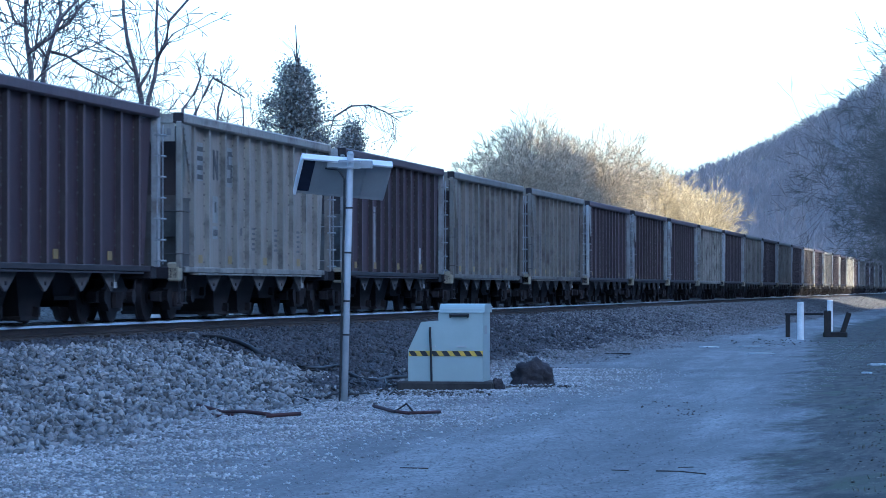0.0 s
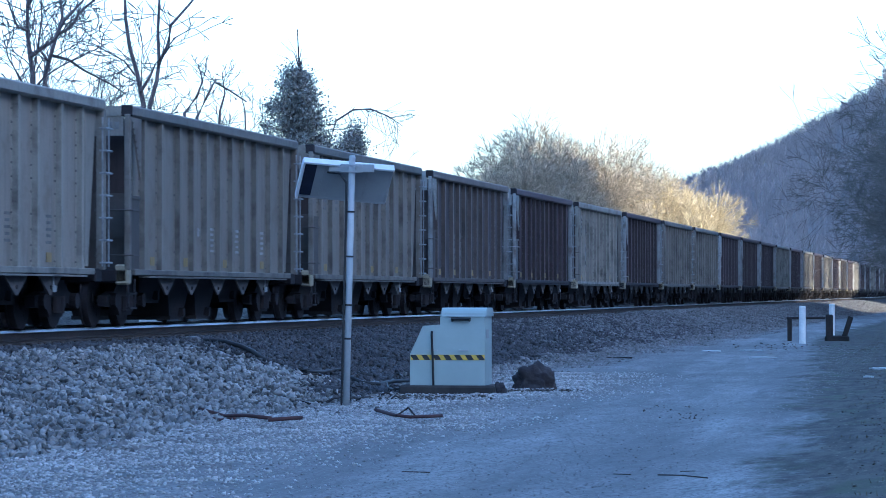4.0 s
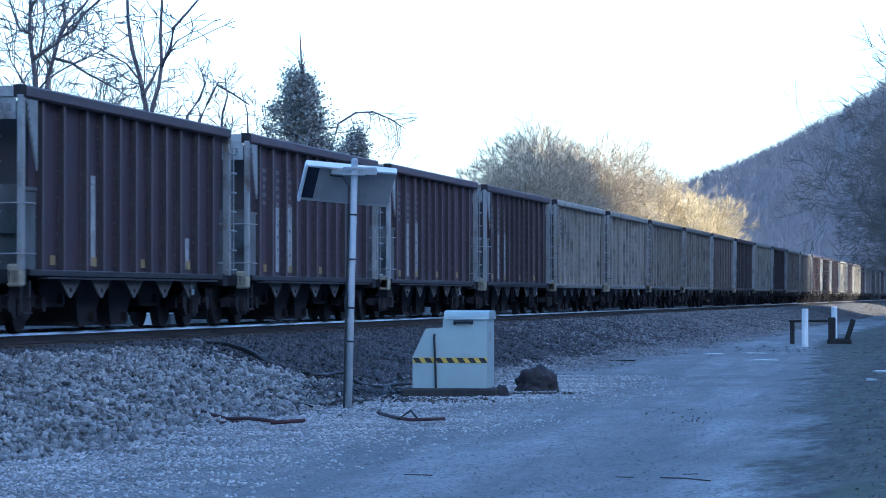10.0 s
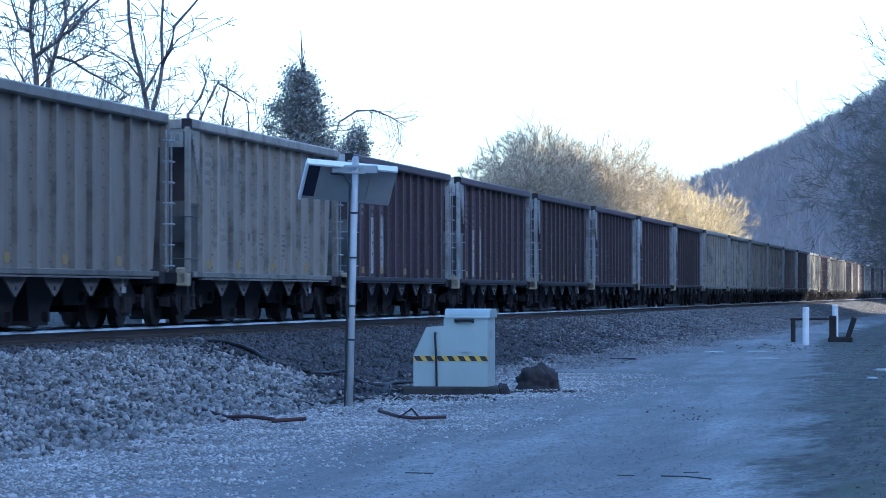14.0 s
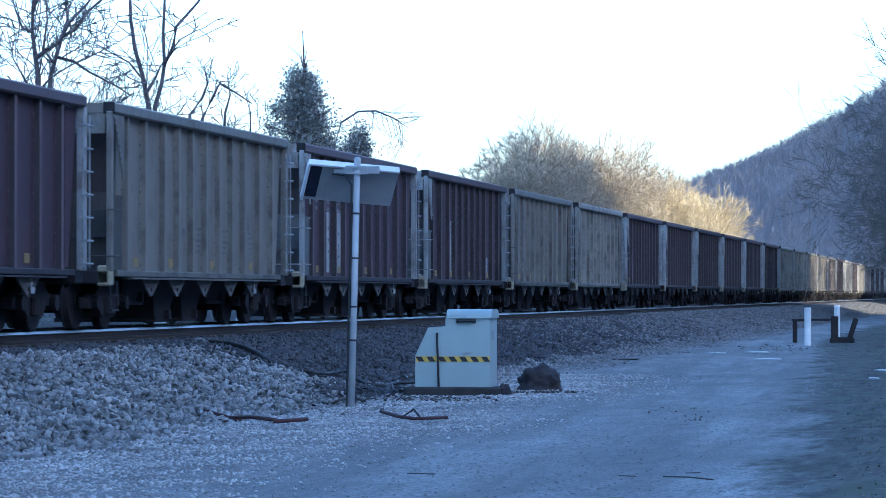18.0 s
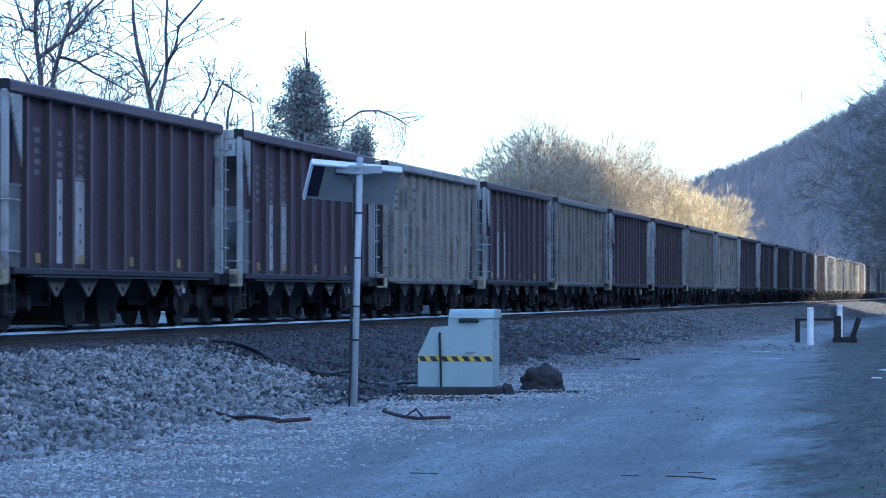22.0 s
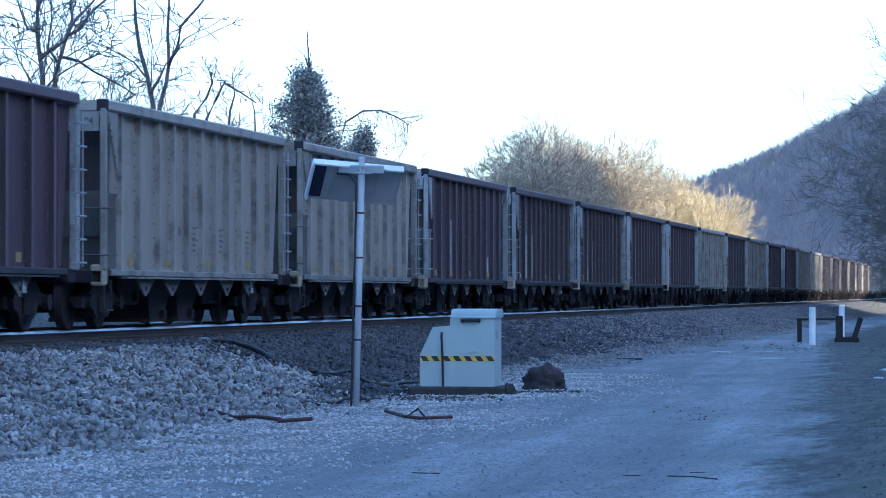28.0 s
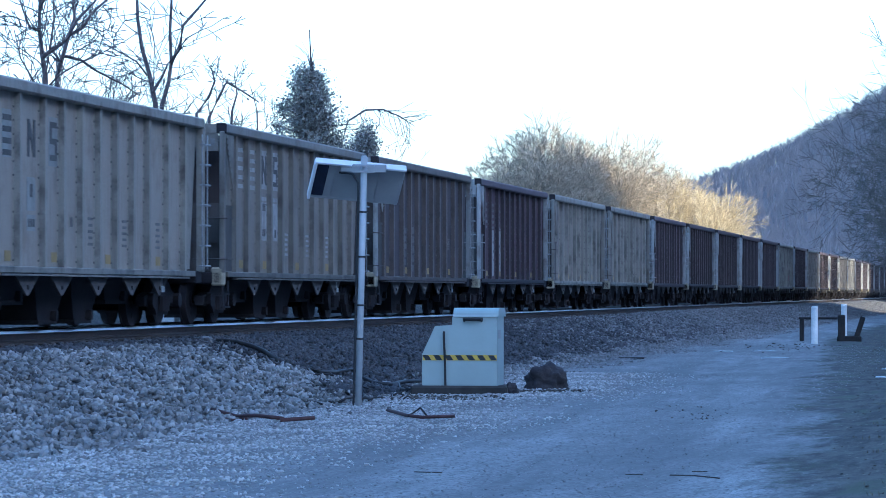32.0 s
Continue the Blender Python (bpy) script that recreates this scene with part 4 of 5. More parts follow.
def grab_mesh(mat):
    return Geo().tube([(0.95, 0.04, 0), (1.0, -0.04, 0), (1.48, -0.04, 0), (1.6, 0.04, 0), (1.6, 0.52, 0), (1.5, 0.56, 0)], 0.012, 5).mesh("grab_iron", mat)


def end_sill_mesh():
    return Geo().box(0, 0.2, 0.86, 3.0, 0.4, 0.22, cut=0.02).box(0, 0.55, 0.965, 2.7, 0.5, 0.02).mesh("end_sill", M_UNDER)


def casting_mesh():
    return Geo().box(1.42, 0.1, 0.88, 0.24, 0.2, 0.34, cut=0.03).mesh("corner_casting", M_CREAM)


def step_mesh():
    g = Geo()
    for y in (0.12, 0.52):
        g.box(1.5, y, 0.55, 0.03, 0.05, 0.5)
    return g.box(1.5, 0.32, 0.32, 0.08, 0.44, 0.03).box(1.5, 0.32, 0.56, 0.06, 0.44, 0.03).mesh("sill_step", M_UNDER)


def coupler_mesh():
    g = Geo().box(0, -0.45, 0.86, 0.16, 1.1, 0.2, cut=0.02).box(0.04, -0.93, 0.86, 0.34, 0.22, 0.3, cut=0.05)
    g.tube([(0.25, 0.0, 0.8), (0.3, -0.3, 0.5), (0.22, -0.7, 0.36), (0.1, -1.0, 0.5)], 0.03, 6)
    return g.mesh("coupler", M_UNDER)


def side_frame_mesh():
    o = [(-1.18, 0.52), (-0.72, 0.6), (-0.45, 0.78), (0.45, 0.78), (0.72, 0.6), (1.18, 0.52), (1.18, 0.36), (0.98, 0.34), (0.62, 0.42), (0.36, 0.2), (-0.36, 0.2), (-0.62, 0.42), (-0.98, 0.34), (-1.18, 0.36)]
    g = Geo().plate(o, 0, 0.96, 1.12)
    for y in (-0.89, 0.89):
        g.tube([(1.1, y, 0.45), (1.22, y, 0.45)], 0.13, 10)
    for y in (-0.16, 0, 0.16):
        g.tube([(1.14, y, 0.26), (1.14, y, 0.52)], 0.075, 8)
    return g.mesh("side_frame", M_UNDER)


def bolster_mesh():
    return Geo().box(0, 0, 0.62, 2.2, 0.34, 0.26, cut=0.03).box(0, 0, 0.42, 1.9, 0.7, 0.3, cut=0.03).box(0, 0.5, 0.45, 1.6, 0.1, 0.12).box(0, -0.5, 0.45, 1.6, 0.1, 0.12).mesh("truck", M_UNDER)


WHEEL_R = 0.457


def wheelset_mesh():
    g = Geo().tube([(-1.15, 0, 0), (1.15, 0, 0)], 0.075, 10)
    for s in (-1, 1):
        g.tube([(s * 0.69, 0, 0), (s * 0.715, 0, 0), (s * 0.72, 0, 0), (s * 0.825, 0, 0)], [WHEEL_R + 0.025, WHEEL_R + 0.025, WHEEL_R, WHEEL_R - 0.004], 24)
        g.tube([(s * 0.822, 0, 0), (s * 0.85, 0, 0)], [0.16, 0.14], 12)
        for k in range(3):
            w = k * 2.0944
            g.box(s * 0.826, 0.27 * math.cos(w), 0.27 * math.sin(w), 0.014, 0.08, 0.08)
    return g.mesh("wheelset", M_UNDER)


def mark_meshes(kind, mat, ink, posts):
    """Stencilled blocks on the side sheet, one mesh for each piece: mat is the patch, ink what stands on it."""
    blocks = []
    bay = [(a + b) / 2 + 0.17 for a, b in zip(posts, posts[1:])]     # the open part of each panel between the posts

    def piece():
        blocks.append(Geo())
        return blocks[-1]

    def patch(i, z0, z1, wide=0.46):
        piece().box(1.418, bay[i], (z0 + z1) / 2, 0.008, wide, z1 - z0)

    def dots(i, z, n, size=0.07, wide=0.3):
        for k in range(n):
            piece().box(1.424, bay[i] + wide * ((k + 0.5) / n - 0.5), z, 0.008, wide / n * 0.6, size, mi=1)

    def sign_n(i, z):
        y = bay[i] - 0.2
        piece().plate([(y, z - 0.28), (y + 0.1, z - 0.28), (y + 0.1, z + 0.06), (y + 0.3, z - 0.28), (y + 0.4, z - 0.28), (y + 0.4, z + 0.28), (y + 0.3, z + 0.28), (y + 0.3, z - 0.06), (y + 0.1, z + 0.28), (y, z + 0.28)], 0, 1.42, 1.428, 1)

    def sign_s(i, z):
        g = piece()
        for d in (-0.25, 0, 0.25):
            g.box(1.424, bay[i], z + d, 0.008, 0.36, 0.09, mi=1)
        g.box(1.424, bay[i] - 0.14, z + 0.12, 0.008, 0.1, 0.2, mi=1).box(1.424, bay[i] + 0.14, z - 0.12, 0.008, 0.1, 0.2, mi=1)

    if kind == "bars":
        patch(1, 1.05, 2.35, 0.28)
        patch(2, 1.05, 2.4, 0.52)
        for z in (2.0, 1.75, 1.5):
            dots(1, z, 1, 0.07, 0.13)
            dots(2, z - 0.1, 1, 0.06, 0.14)
    elif kind == "bar":
        patch(2, 1.05, 2.5, 0.26)
        patch(8, 1.05, 1.6, 0.26)
    elif kind == "logo":
        patch(0, 2.55, 3.25)
        for k in range(4):
            piece().box(1.424, bay[0], 3.13 - k * 0.17, 0.008, 0.42, 0.085, mi=1)
        sign_n(1, 2.88)
        patch(2, 2.5, 3.25)
        sign_s(2, 2.88)
        patch(1, 1.8, 2.3, 0.42)
        dots(1, 2.1, 1, 0.2, 0.2)
        patch(1, 1.5, 1.74, 0.42)
        dots(1, 1.62, 3, 0.12, 0.36)
    elif kind == "logo_white":
        for i in (0, 1):
            for k in range(5):
                piece().box(1.418, bay[i], 3.28 - k * 0.17, 0.008, 0.4, 0.08)
        patch(2, 2.6, 3.35)
        sign_n(2, 2.97)
        patch(3, 2.6, 3.35)
        sign_s(3, 2.97)
        patch(2, 1.6, 2.45)
        patch(3, 1.6, 2.45)
        dots(2, 2.25, 2, 0.14)
        dots(2, 1.75, 3, 0.14)
        dots(3, 1.75, 1, 0.16, 0.2)
    elif kind == "lines":
        for j in (0, 1, 2):
            for i in range(5):
                piece().box(1.418, bay[j] + 0.03 * (i % 2), 3.05 - i * 0.16, 0.008, 0.32 - 0.06 * ((i + j) % 3), 0.08)
    elif kind == "worn":
        for i, z0, z1 in ((2, 1.25, 2.2), (3, 1.1, 2.25), (8, 1.7, 2.0)):
            for k in range(5):
                patch(i, z0 + (z1 - z0) * k / 5, z0 + (z1 - z0) * (k + 0.72) / 5, 0.24 + 0.05 * (k % 3))
    elif kind == "data":
        for i in (4, 6, 8):
            for k in range(5):
                piece().box(1.418, bay[i] + 0.05, 1.75 - k * 0.1, 0.008, 0.28 - 0.07 * (k % 2), 0.045)
        patch(3, 1.6, 1.75, 0.14)
    return [g.mesh("stencil", mat, ink) for g in blocks]


def patch_mesh():
    return Geo().box(1.43, 0.03, 1.12, 0.008, 0.26, 0.15).mesh("reflector", M_AMBER)


LABELS = {"brown": "oxide-brown open hopper car with pale end posts and coal dust", "dark": "dark brown open hopper car with ribbed sides",
          "grey": "warm grey open hopper car with rusty ribbed sides", "light": "light grey open hopper car with faded stencils", "taupe": "dull taupe open hopper car with worn paint"}
FLIP = Matrix.Translation((0, BODY_L, 0)) @ Matrix.Rotation(math.pi, 4, "Z")
MIRROR = Matrix.Rotation(math.pi, 4, "Z")


def make_hopper(paint, marks, number="", posts=POSTS):
    side, end = PAINTS[paint]
    car = empty("hopper_car", LABELS[paint], "railway car", group="hopper cars of the coal train")
    for at in (None, FLIP):
        part("side_sheet", cached(("sheet", paint), lambda: side_sheet_mesh(SHEETS[paint])), car, at=at)
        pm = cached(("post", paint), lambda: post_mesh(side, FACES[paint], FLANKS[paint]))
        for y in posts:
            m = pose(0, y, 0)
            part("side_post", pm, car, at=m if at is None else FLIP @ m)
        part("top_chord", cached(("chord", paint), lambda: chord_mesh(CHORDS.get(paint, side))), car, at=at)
        part("corner_cap", cached("cap", lambda: Geo().box(1.48, 0.07, 3.605, 0.205, 0.08, 0.195, cut=0.02).mesh("corner_cap", M_UNDER)), car, "dark cap at the chord's end", at=at)
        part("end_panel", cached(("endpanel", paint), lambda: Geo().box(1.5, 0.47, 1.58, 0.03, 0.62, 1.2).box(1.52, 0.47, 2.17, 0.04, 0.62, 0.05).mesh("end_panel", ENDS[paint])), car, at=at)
        # sill takes the flank's shaded paint, darkening the line under the sheet
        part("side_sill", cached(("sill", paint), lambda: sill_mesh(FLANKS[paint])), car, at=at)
        part("corner_post", cached(("corner", paint), lambda: corner_mesh(end)), car, "pale corner post", at=at)
        part("corner_post", cached(("corner2", paint), lambda: Geo().box(-1.5, 0.07, 2.25, 0.13, 0.16, 2.6, cut=0.015).mesh("corner_post", end)), car, "pale corner post", at=at)
        part("end_gusset", cached(("gusset", paint), lambda: gusset_mesh(end)), car, "riveted triangular end plate", at=at)
        part("end_gusset", cached(("gusset2", paint), lambda: Geo().plate([(BODY_L - 0.15, 3.5), (BODY_L - 0.78, 3.5), (BODY_L - 0.78, 1.0), (BODY_L - 0.6, 1.0)], 0, 1.40, 1.43).mesh("end_gusset", side)), car, at=at)
        for i in range(5):
            m = pose(0, BODY_L / 2 + (-3.85, -2.05, 0, 2.05, 3.85)[i], 0)
            part("hopper_plate", cached(("tri", paint), lambda: triangle_mesh(M_PLATE)), car, at=m if at is None else FLIP @ m)
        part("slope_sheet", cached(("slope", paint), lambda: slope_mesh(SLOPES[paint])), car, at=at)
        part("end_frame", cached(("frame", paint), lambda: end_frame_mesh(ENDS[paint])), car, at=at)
        plain = bool(number) and at is None
        board = part("end_board", cached(("board", paint, plain), lambda: end_board_mesh(end, plain)), car, "pale number board across the end", at=at)
        if plain:
            part("number", number_mesh(number), board, "dark painted car number")
        part("ladder", cached(("ladder", paint), lambda: ladder_mesh(M_RUNG)), car, "side ladder with bright steel rungs", at=(pose(0, BODY_L - 0.58, 0) if at is None else FLIP @ pose(0, BODY_L - 0.58, 0)))
        for z in (1.2, 1.95):
            part("grab_iron", cached(("grab", paint), lambda: grab_mesh(end if paint in ("brown", "dark") else ENDS[paint])), car, at=pose(0, 0, z) if at is None else FLIP @ pose(0, 0, z))
        part("end_sill", cached("endsill", end_sill_mesh), car, at=at)
        part("corner_casting", cached("casting", casting_mesh), car, "cream corner casting", at=at)
        part("sill_step", cached("step", step_mesh), car, at=at)
        part("coupler", cached("coupler", coupler_mesh), car, at=at)
    for y, low, top, bottom in ((BODY_L / 2 - 3.0, 0.43, 1.0, 0.6), (BODY_L / 2 - 1.0, 0.12, 1.01, 0.44), (BODY_L / 2 + 1.0, 0.12, 1.01, 0.44), (BODY_L / 2 + 3.0, 0.43, 1.0, 0.6)):
        part("hopper_bay", cached(("bay", low), lambda: bay_mesh(low, top, bottom)), car, "grimy hopper outlet", at=pose(0, y, 0))
    part("center_sill", cached("csill", lambda: Geo().box(0, BODY_L / 2, 0.83, 0.36, BODY_L - 0.2, 0.24).mesh("center_sill", M_UNDER)), car)
    for y in (1.35, BODY_L - 1.35):
        truck = part("truck", cached("bolster", bolster_mesh), car, "grimy two-axle truck", at=pose(0, y, 0))
        part("side_frame", cached("sframe", side_frame_mesh), truck)
        part("side_frame", cached("sframe", side_frame_mesh), truck, at=MIRROR)
        for a in (-0.89, 0.89):
            WHEELS[a].append(part("wheelset", cached("wheels", wheelset_mesh), truck, at=pose(0, a, WHEEL_R)))
    for kind, tone in marks:
        for block in cached(("mark", kind, tone, len(posts)), lambda: mark_meshes(kind, (M_DIM, M_MARK, M_FADE, M_GHOST)[tone], M_GHOSTINK if tone == 3 else M_INK, posts)):
            part("stencil", block, car, "faded white stencil" if tone == 1 else "dim worn stencil")
    part("placard", cached("placard", lambda: Geo().box(1.5, BODY_L - 2.75, 0.64, 0.02, 0.2, 0.1, cut=0.004).box(1.48, BODY_L - 2.75, 0.76, 0.02, 0.04, 0.2).mesh("placard", M_BACK)), car, "small white placard above the truck")
    for i in (0, 2, 5, 8):
        part("reflector", cached("patch", patch_mesh), car, "small amber reflector", at=pose(0, (posts[i] + posts[i + 1]) / 2 + 0.17, 0))
    return car


def scrawl_mesh(strokes, mat, thick):
    """Loose hand-drawn strokes over the panels; strokes: lists of (along, height)."""
    g = Geo()
    for pts in strokes:
        g.tube([(1.52, y, z) for y, z in pts], thick, 4)
    return g.mesh("scrawl", mat)


WHEELS = {-0.89: [], 0.89: []}
BARS, LOGO = (("bars", 1), ("lines", 0)), (("logo", 2), ("data", 0))
CONSIST = {-27: ("grey", ()), -26: ("light", LOGO), -25: ("grey", (("logo_white", 1), ("data", 1)), "", EVEN_POSTS), -24: ("taupe", (("worn", 0),)), -23: ("brown", BARS, "277"), -22: ("light", (("data", 0),), "94"),
           -21: ("light", ()), -20: ("brown", (("bar", 1),)), -19: ("dark", BARS), -18: ("dark", BARS), -17: ("brown", BARS), -16: ("brown", BARS), -15: ("light", LOGO, "1309"),
           -14: ("brown", BARS), -13: ("grey", (("data", 0),)), -12: ("brown", BARS), -11: ("dark", (("bar", 1),)), -10: ("grey", ()), -9: ("light", (("data", 0), ("logo", 3))),
           -8: ("brown", BARS), -7: ("brown", BARS), -6: ("dark", (("bar", 1),)), -5: ("brown", BARS, "5133"), -4: ("brown", BARS), -3: ("dark", BARS),
           -2: ("light", LOGO), -1: ("light", (("data", 0),)), 0: ("grey", (("data", 1),)), 1: ("grey", (("lines", 0),)), 2: ("taupe", (("worn", 0),)), 3: ("dark", ()), 4: ("light", LOGO),
           5: ("dark", (("bar", 1),)), 6: ("grey", (("bars", 0),)), 7: ("grey", (("bars", 0),)), 8: ("brown", (("bars", 0),)), 9: ("dark", ()), 10: ("brown", ()), 11: ("light", ()), 12: ("brown", ()),
           13: ("grey", ()), 14: ("brown", ()), 15: ("grey", ()), 16: ("brown", ()), 17: ("taupe", ()), 18: ("brown", ()), 19: ("grey", ()), 20: ("brown", ()), 21: ("dark", ()), 22: ("light", ()),
           23: ("brown", ()), 24: ("grey", ()), 25: ("brown", ()), 26: ("dark", ()), 27: ("grey", ()), 28: ("brown", ()), 29: ("light", ()), 30: ("brown", ())}
CARS = {n: make_hopper(*spec) for n, spec in CONSIST.items()}
part("scrawl", scrawl_mesh([[(9.4 + 0.25 * math.sin(a), 1.55 + 0.2 * math.cos(a)) for a in np.linspace(0, 5.5, 10)]], M_SCRAWL, 0.012), CARS[-15], "faint red hand-drawn scrawl")
part("scrawl", scrawl_mesh([[(10.0 + 0.42 * math.sin(a), 1.6 - 0.5 * math.cos(a)) for a in np.linspace(0.3, 2.9, 9)]], M_INK, 0.016), CARS[-15], "black hand-drawn arc")

# ---------------------------------------------------------------- things beside the track
def equipment_cabinet(at):
    thing = empty("equipment_cabinet", "white steel track lubricator cabinet with a striped hazard band", "cabinet", at)
    d = 0.37
    part("body", Geo().plate([(-0.61, 0), (0.6, 0), (0.6, 1.1), (-0.12, 1.1), (-0.12, 0.97), (-0.4, 0.95), (-0.61, 0.5)], 1, -d, d).mesh("body", M_BOX), thing)
    lid = [(-d - 0.03, 1.1)] + [(-d + 0.13 - 0.15 * math.cos(a), 1.12 + 0.12 * math.sin(a)) for a in np.linspace(0, math.pi / 2, 6)]
    lid += [(d - 0.13 + 0.15 * math.sin(a), 1.12 + 0.12 * math.cos(a)) for a in np.linspace(0, math.pi / 2, 6)] + [(d + 0.03, 1.1)]
    part("lid", Geo().plate(lid, 0, -0.1, 0.63).mesh("lid", M_BOX), thing, "rounded white lid")
    g = Geo().tube([(0.08, -d - 0.03, 1.03), (0.08, -d - 0.08, 1.06), (0.36, -d - 0.08, 1.06), (0.36, -d - 0.03, 1.03)], 0.018, 6)
    part("handle", g.box(0.22, -d - 0.035, 1.06, 0.32, 0.012, 0.05).mesh("handle", M_BLACK), thing, "black carrying handle")
    part("hazard_band", Geo().box(0, -d - 0.004, 0.445, 1.2, 0.006, 0.088).mesh("hazard_band", M_YELLOW), thing, "yellow band")
    sm = Geo().plate([(0.075, -0.04), (-0.02, -0.04), (-0.075, 0.04), (0.02, 0.04)], 1, -0.004, 0.004).mesh("hazard_stripe", M_BLACK)
    for i in range(7):
        part("hazard_stripe", sm, thing, "black slanting stripe", at=pose(-0.53 + i * 0.177, -d - 0.01, 0.445, 0, 0, 0))
    part("hose", Geo().tube([(-0.25, -d - 0.02, 0.86), (-0.25, -d - 0.05, 0.8), (-0.235, -d - 0.03, 0.4), (-0.225, -d - 0.03, -0.05)], 0.02, 6).mesh("hose", M_BLACK), thing, "black cable down the front")
    lm = Geo().box(0, 0, 0, 0.17, 0.03, 0.018).mesh("latch", M_GALV)
    for x in (-0.25, 0.26):
        part("latch", lm, thing, at=pose(x, -d - 0.015, 0.56))
    part("side_plate", Geo().box(0.604, -0.1, 0.82, 0.008, 0.2, 0.14).mesh("side_plate", M_BACK), thing, "small pale plate")


CAB = spot(803, 49.6)
plinth = new("plinth", Geo().box(0, 0, 0.06, 1.45, 0.92, 0.22, cut=0.03).mesh("plinth", M_CONC))
plinth.matrix_basis = pose(CAB[0], CAB[1], 0.0)
tagged(plinth, "weathered concrete slab under the cabinet", "plinth")
equipment_cabinet(pose(CAB[0], CAB[1], 0.17) @ Matrix.Scale(0.93, 4))


def solar_mast(at):
    thing = empty("solar_panel_mast", "galvanised steel mast carrying a tilted solar panel", "solar panel", at)
    part("mast", Geo().tube([(0, 0, -0.4), (0, 0, 3.33)], 0.045, 14).mesh("mast", M_GALV, smooth=True), thing)
    part("mast_cap", Geo().tube([(0, 0, 3.33), (0, 0, 3.37)], [0.055, 0.03], 12).mesh("mast_cap", M_GALV), thing)
    frame_at = Matrix.Translation((-0.17, 0.36, 3.03)) @ Matrix.Rotation(radians(21), 4, "Z") @ Matrix.Rotation(radians(3.4), 4, "Y") @ Matrix.Rotation(radians(-45), 4, "X")
    W, H = 1.22, 0.68
    panel = part("panel", Geo().box(0, 0, 0, W - 0.02, H - 0.02, 0.012).mesh("panel", M_BACK), thing, "pale back sheet of the panel", at=frame_at)
    part("cells", Geo().box(0, 0, 0.012, W - 0.05, H - 0.05, 0.008).mesh("cells", M_CELL), panel, "dark blue solar cells")
    # Upper and left bars bright, the others dull: light on them is painted.
    for x, y, sx, sy, deep in ((0, -H / 2, W + 0.02, 0.035, 0.1), (0, H / 2, W + 0.02, 0.035, 0.03), (-W / 2, 0, 0.035, H - 0.03, 0.1), (W / 2, 0, 0.035, H - 0.03, 0.03)):
        part("panel_frame", Geo().box(x, y, 0.02 - deep / 2, sx, sy, deep, cut=0.004).mesh("panel_frame", M_ALU if deep > 0.05 else M_BACK), panel, "panel frame bar, brighter paint on the lit sides")
    # Dark strip added to deepen the back sheet's tone beside the frame bar.
    part("junction_strip", Geo().box(-W / 2 + 0.11, 0, -0.012, 0.16, H - 0.09, 0.014).mesh("junction_strip", M_CELL), panel, "dark strip beside the frame bar")
    for x in (-0.3, 0.3):
        part("stiffener", Geo().box(x, 0, -0.012, 0.03, H - 0.06, 0.015).mesh("stiffener", M_BACK), panel)
    bracket = Geo().box(-0.02, 0.07, 3.2, 0.62, 0.05, 0.11, cut=0.01).box(0, -0.06, 3.23, 0.3, 0.025, 0.025).box(0, -0.06, 3.15, 0.3, 0.025, 0.025)
    part("bracket", bracket.mesh("bracket", M_BACK), thing, "bolted mounting bracket")
    part("cable", Geo().tube([(-0.35, 0.1, 3.14), (-0.15, -0.03, 3.12), (-0.062, -0.05, 3.0), (-0.06, -0.035, 2.6), (-0.06, -0.035, 0.0)], 0.016, 6).mesh("cable", M_BLACK), thing, "black cable strapped to the mast")
    for z in (2.6, 2.0, 1.35, 0.9):
        part("clamp", Geo().tube([(0, 0, z), (0, 0, z + 0.025)], 0.052, 12).mesh("clamp", M_BLACK), thing)


MAST = spot(617, 44.4)
solar_mast(pose(MAST[0], MAST[1], 0.02, 0, 1.4, 0))


def lump(name, label, category, at, size, seed, mat):
    bm = bmesh.new()
    bmesh.ops.create_icosphere(bm, subdivisions=4, radius=1)
    for v in bm.verts:
        k = 1 + 0.4 * noise.noise(v.co * 1.7 + Vector((seed, 0, 0))) + 0.22 * noise.noise(v.co * 4.1 + Vector((0, seed, 0))) + 0.1 * noise.noise(v.co * 9.0)
        v.co = Vector((v.co.x * k * size[0], v.co.y * k * size[1], max(v.co.z * k, -0.35) * size[2]))
    me = bpy.data.meshes.new(name)
    bm.to_mesh(me)
    bm.free()
    me.materials.append(mat)
    me.polygons.foreach_set("use_smooth", [True] * len(me.polygons))
    ob = new(name, me)
    ob.matrix_basis = at
    return tagged(ob, label, category)


ROCK = spot(947, 51.9)
lump("boulder", "dark rounded boulder on the gravel beside the cabinet", "rock", pose(ROCK[0], ROCK[1], 0.1), (0.36, 0.3, 0.31), 3, M_ROCK)
lump("coal_lump", "small dark lump beside the concrete slab", "rock", pose(*spot(888, 49.2)[:2], 0.08), (0.1, 0.1, 0.13), 5, M_ROCK)


def bollard(at, tall):
    thing = empty("bollard", "white painted steel bollard beside the road", "bollard", at, "bollards at the barricade")
    part("pipe", Geo().tube([(0, 0, -0.2), (0, 0, tall - 0.05), (0, 0, tall - 0.05)], 0.1, 14).mesh("pipe", M_POST, smooth=False), thing)
    part("cap", Geo().tube([(0, 0, tall - 0.05), (0, 0, tall)], [0.108, 0.085], 14).mesh("cap", M_POST), thing, "white rounded cap")


P1, P2 = spot(1424, 99.6), spot(1476, 112)
bollard(pose(P1[0], P1[1], 0.0), 1.15)
bollard(pose(P2[0], P2[1], 0.0), 1.17)


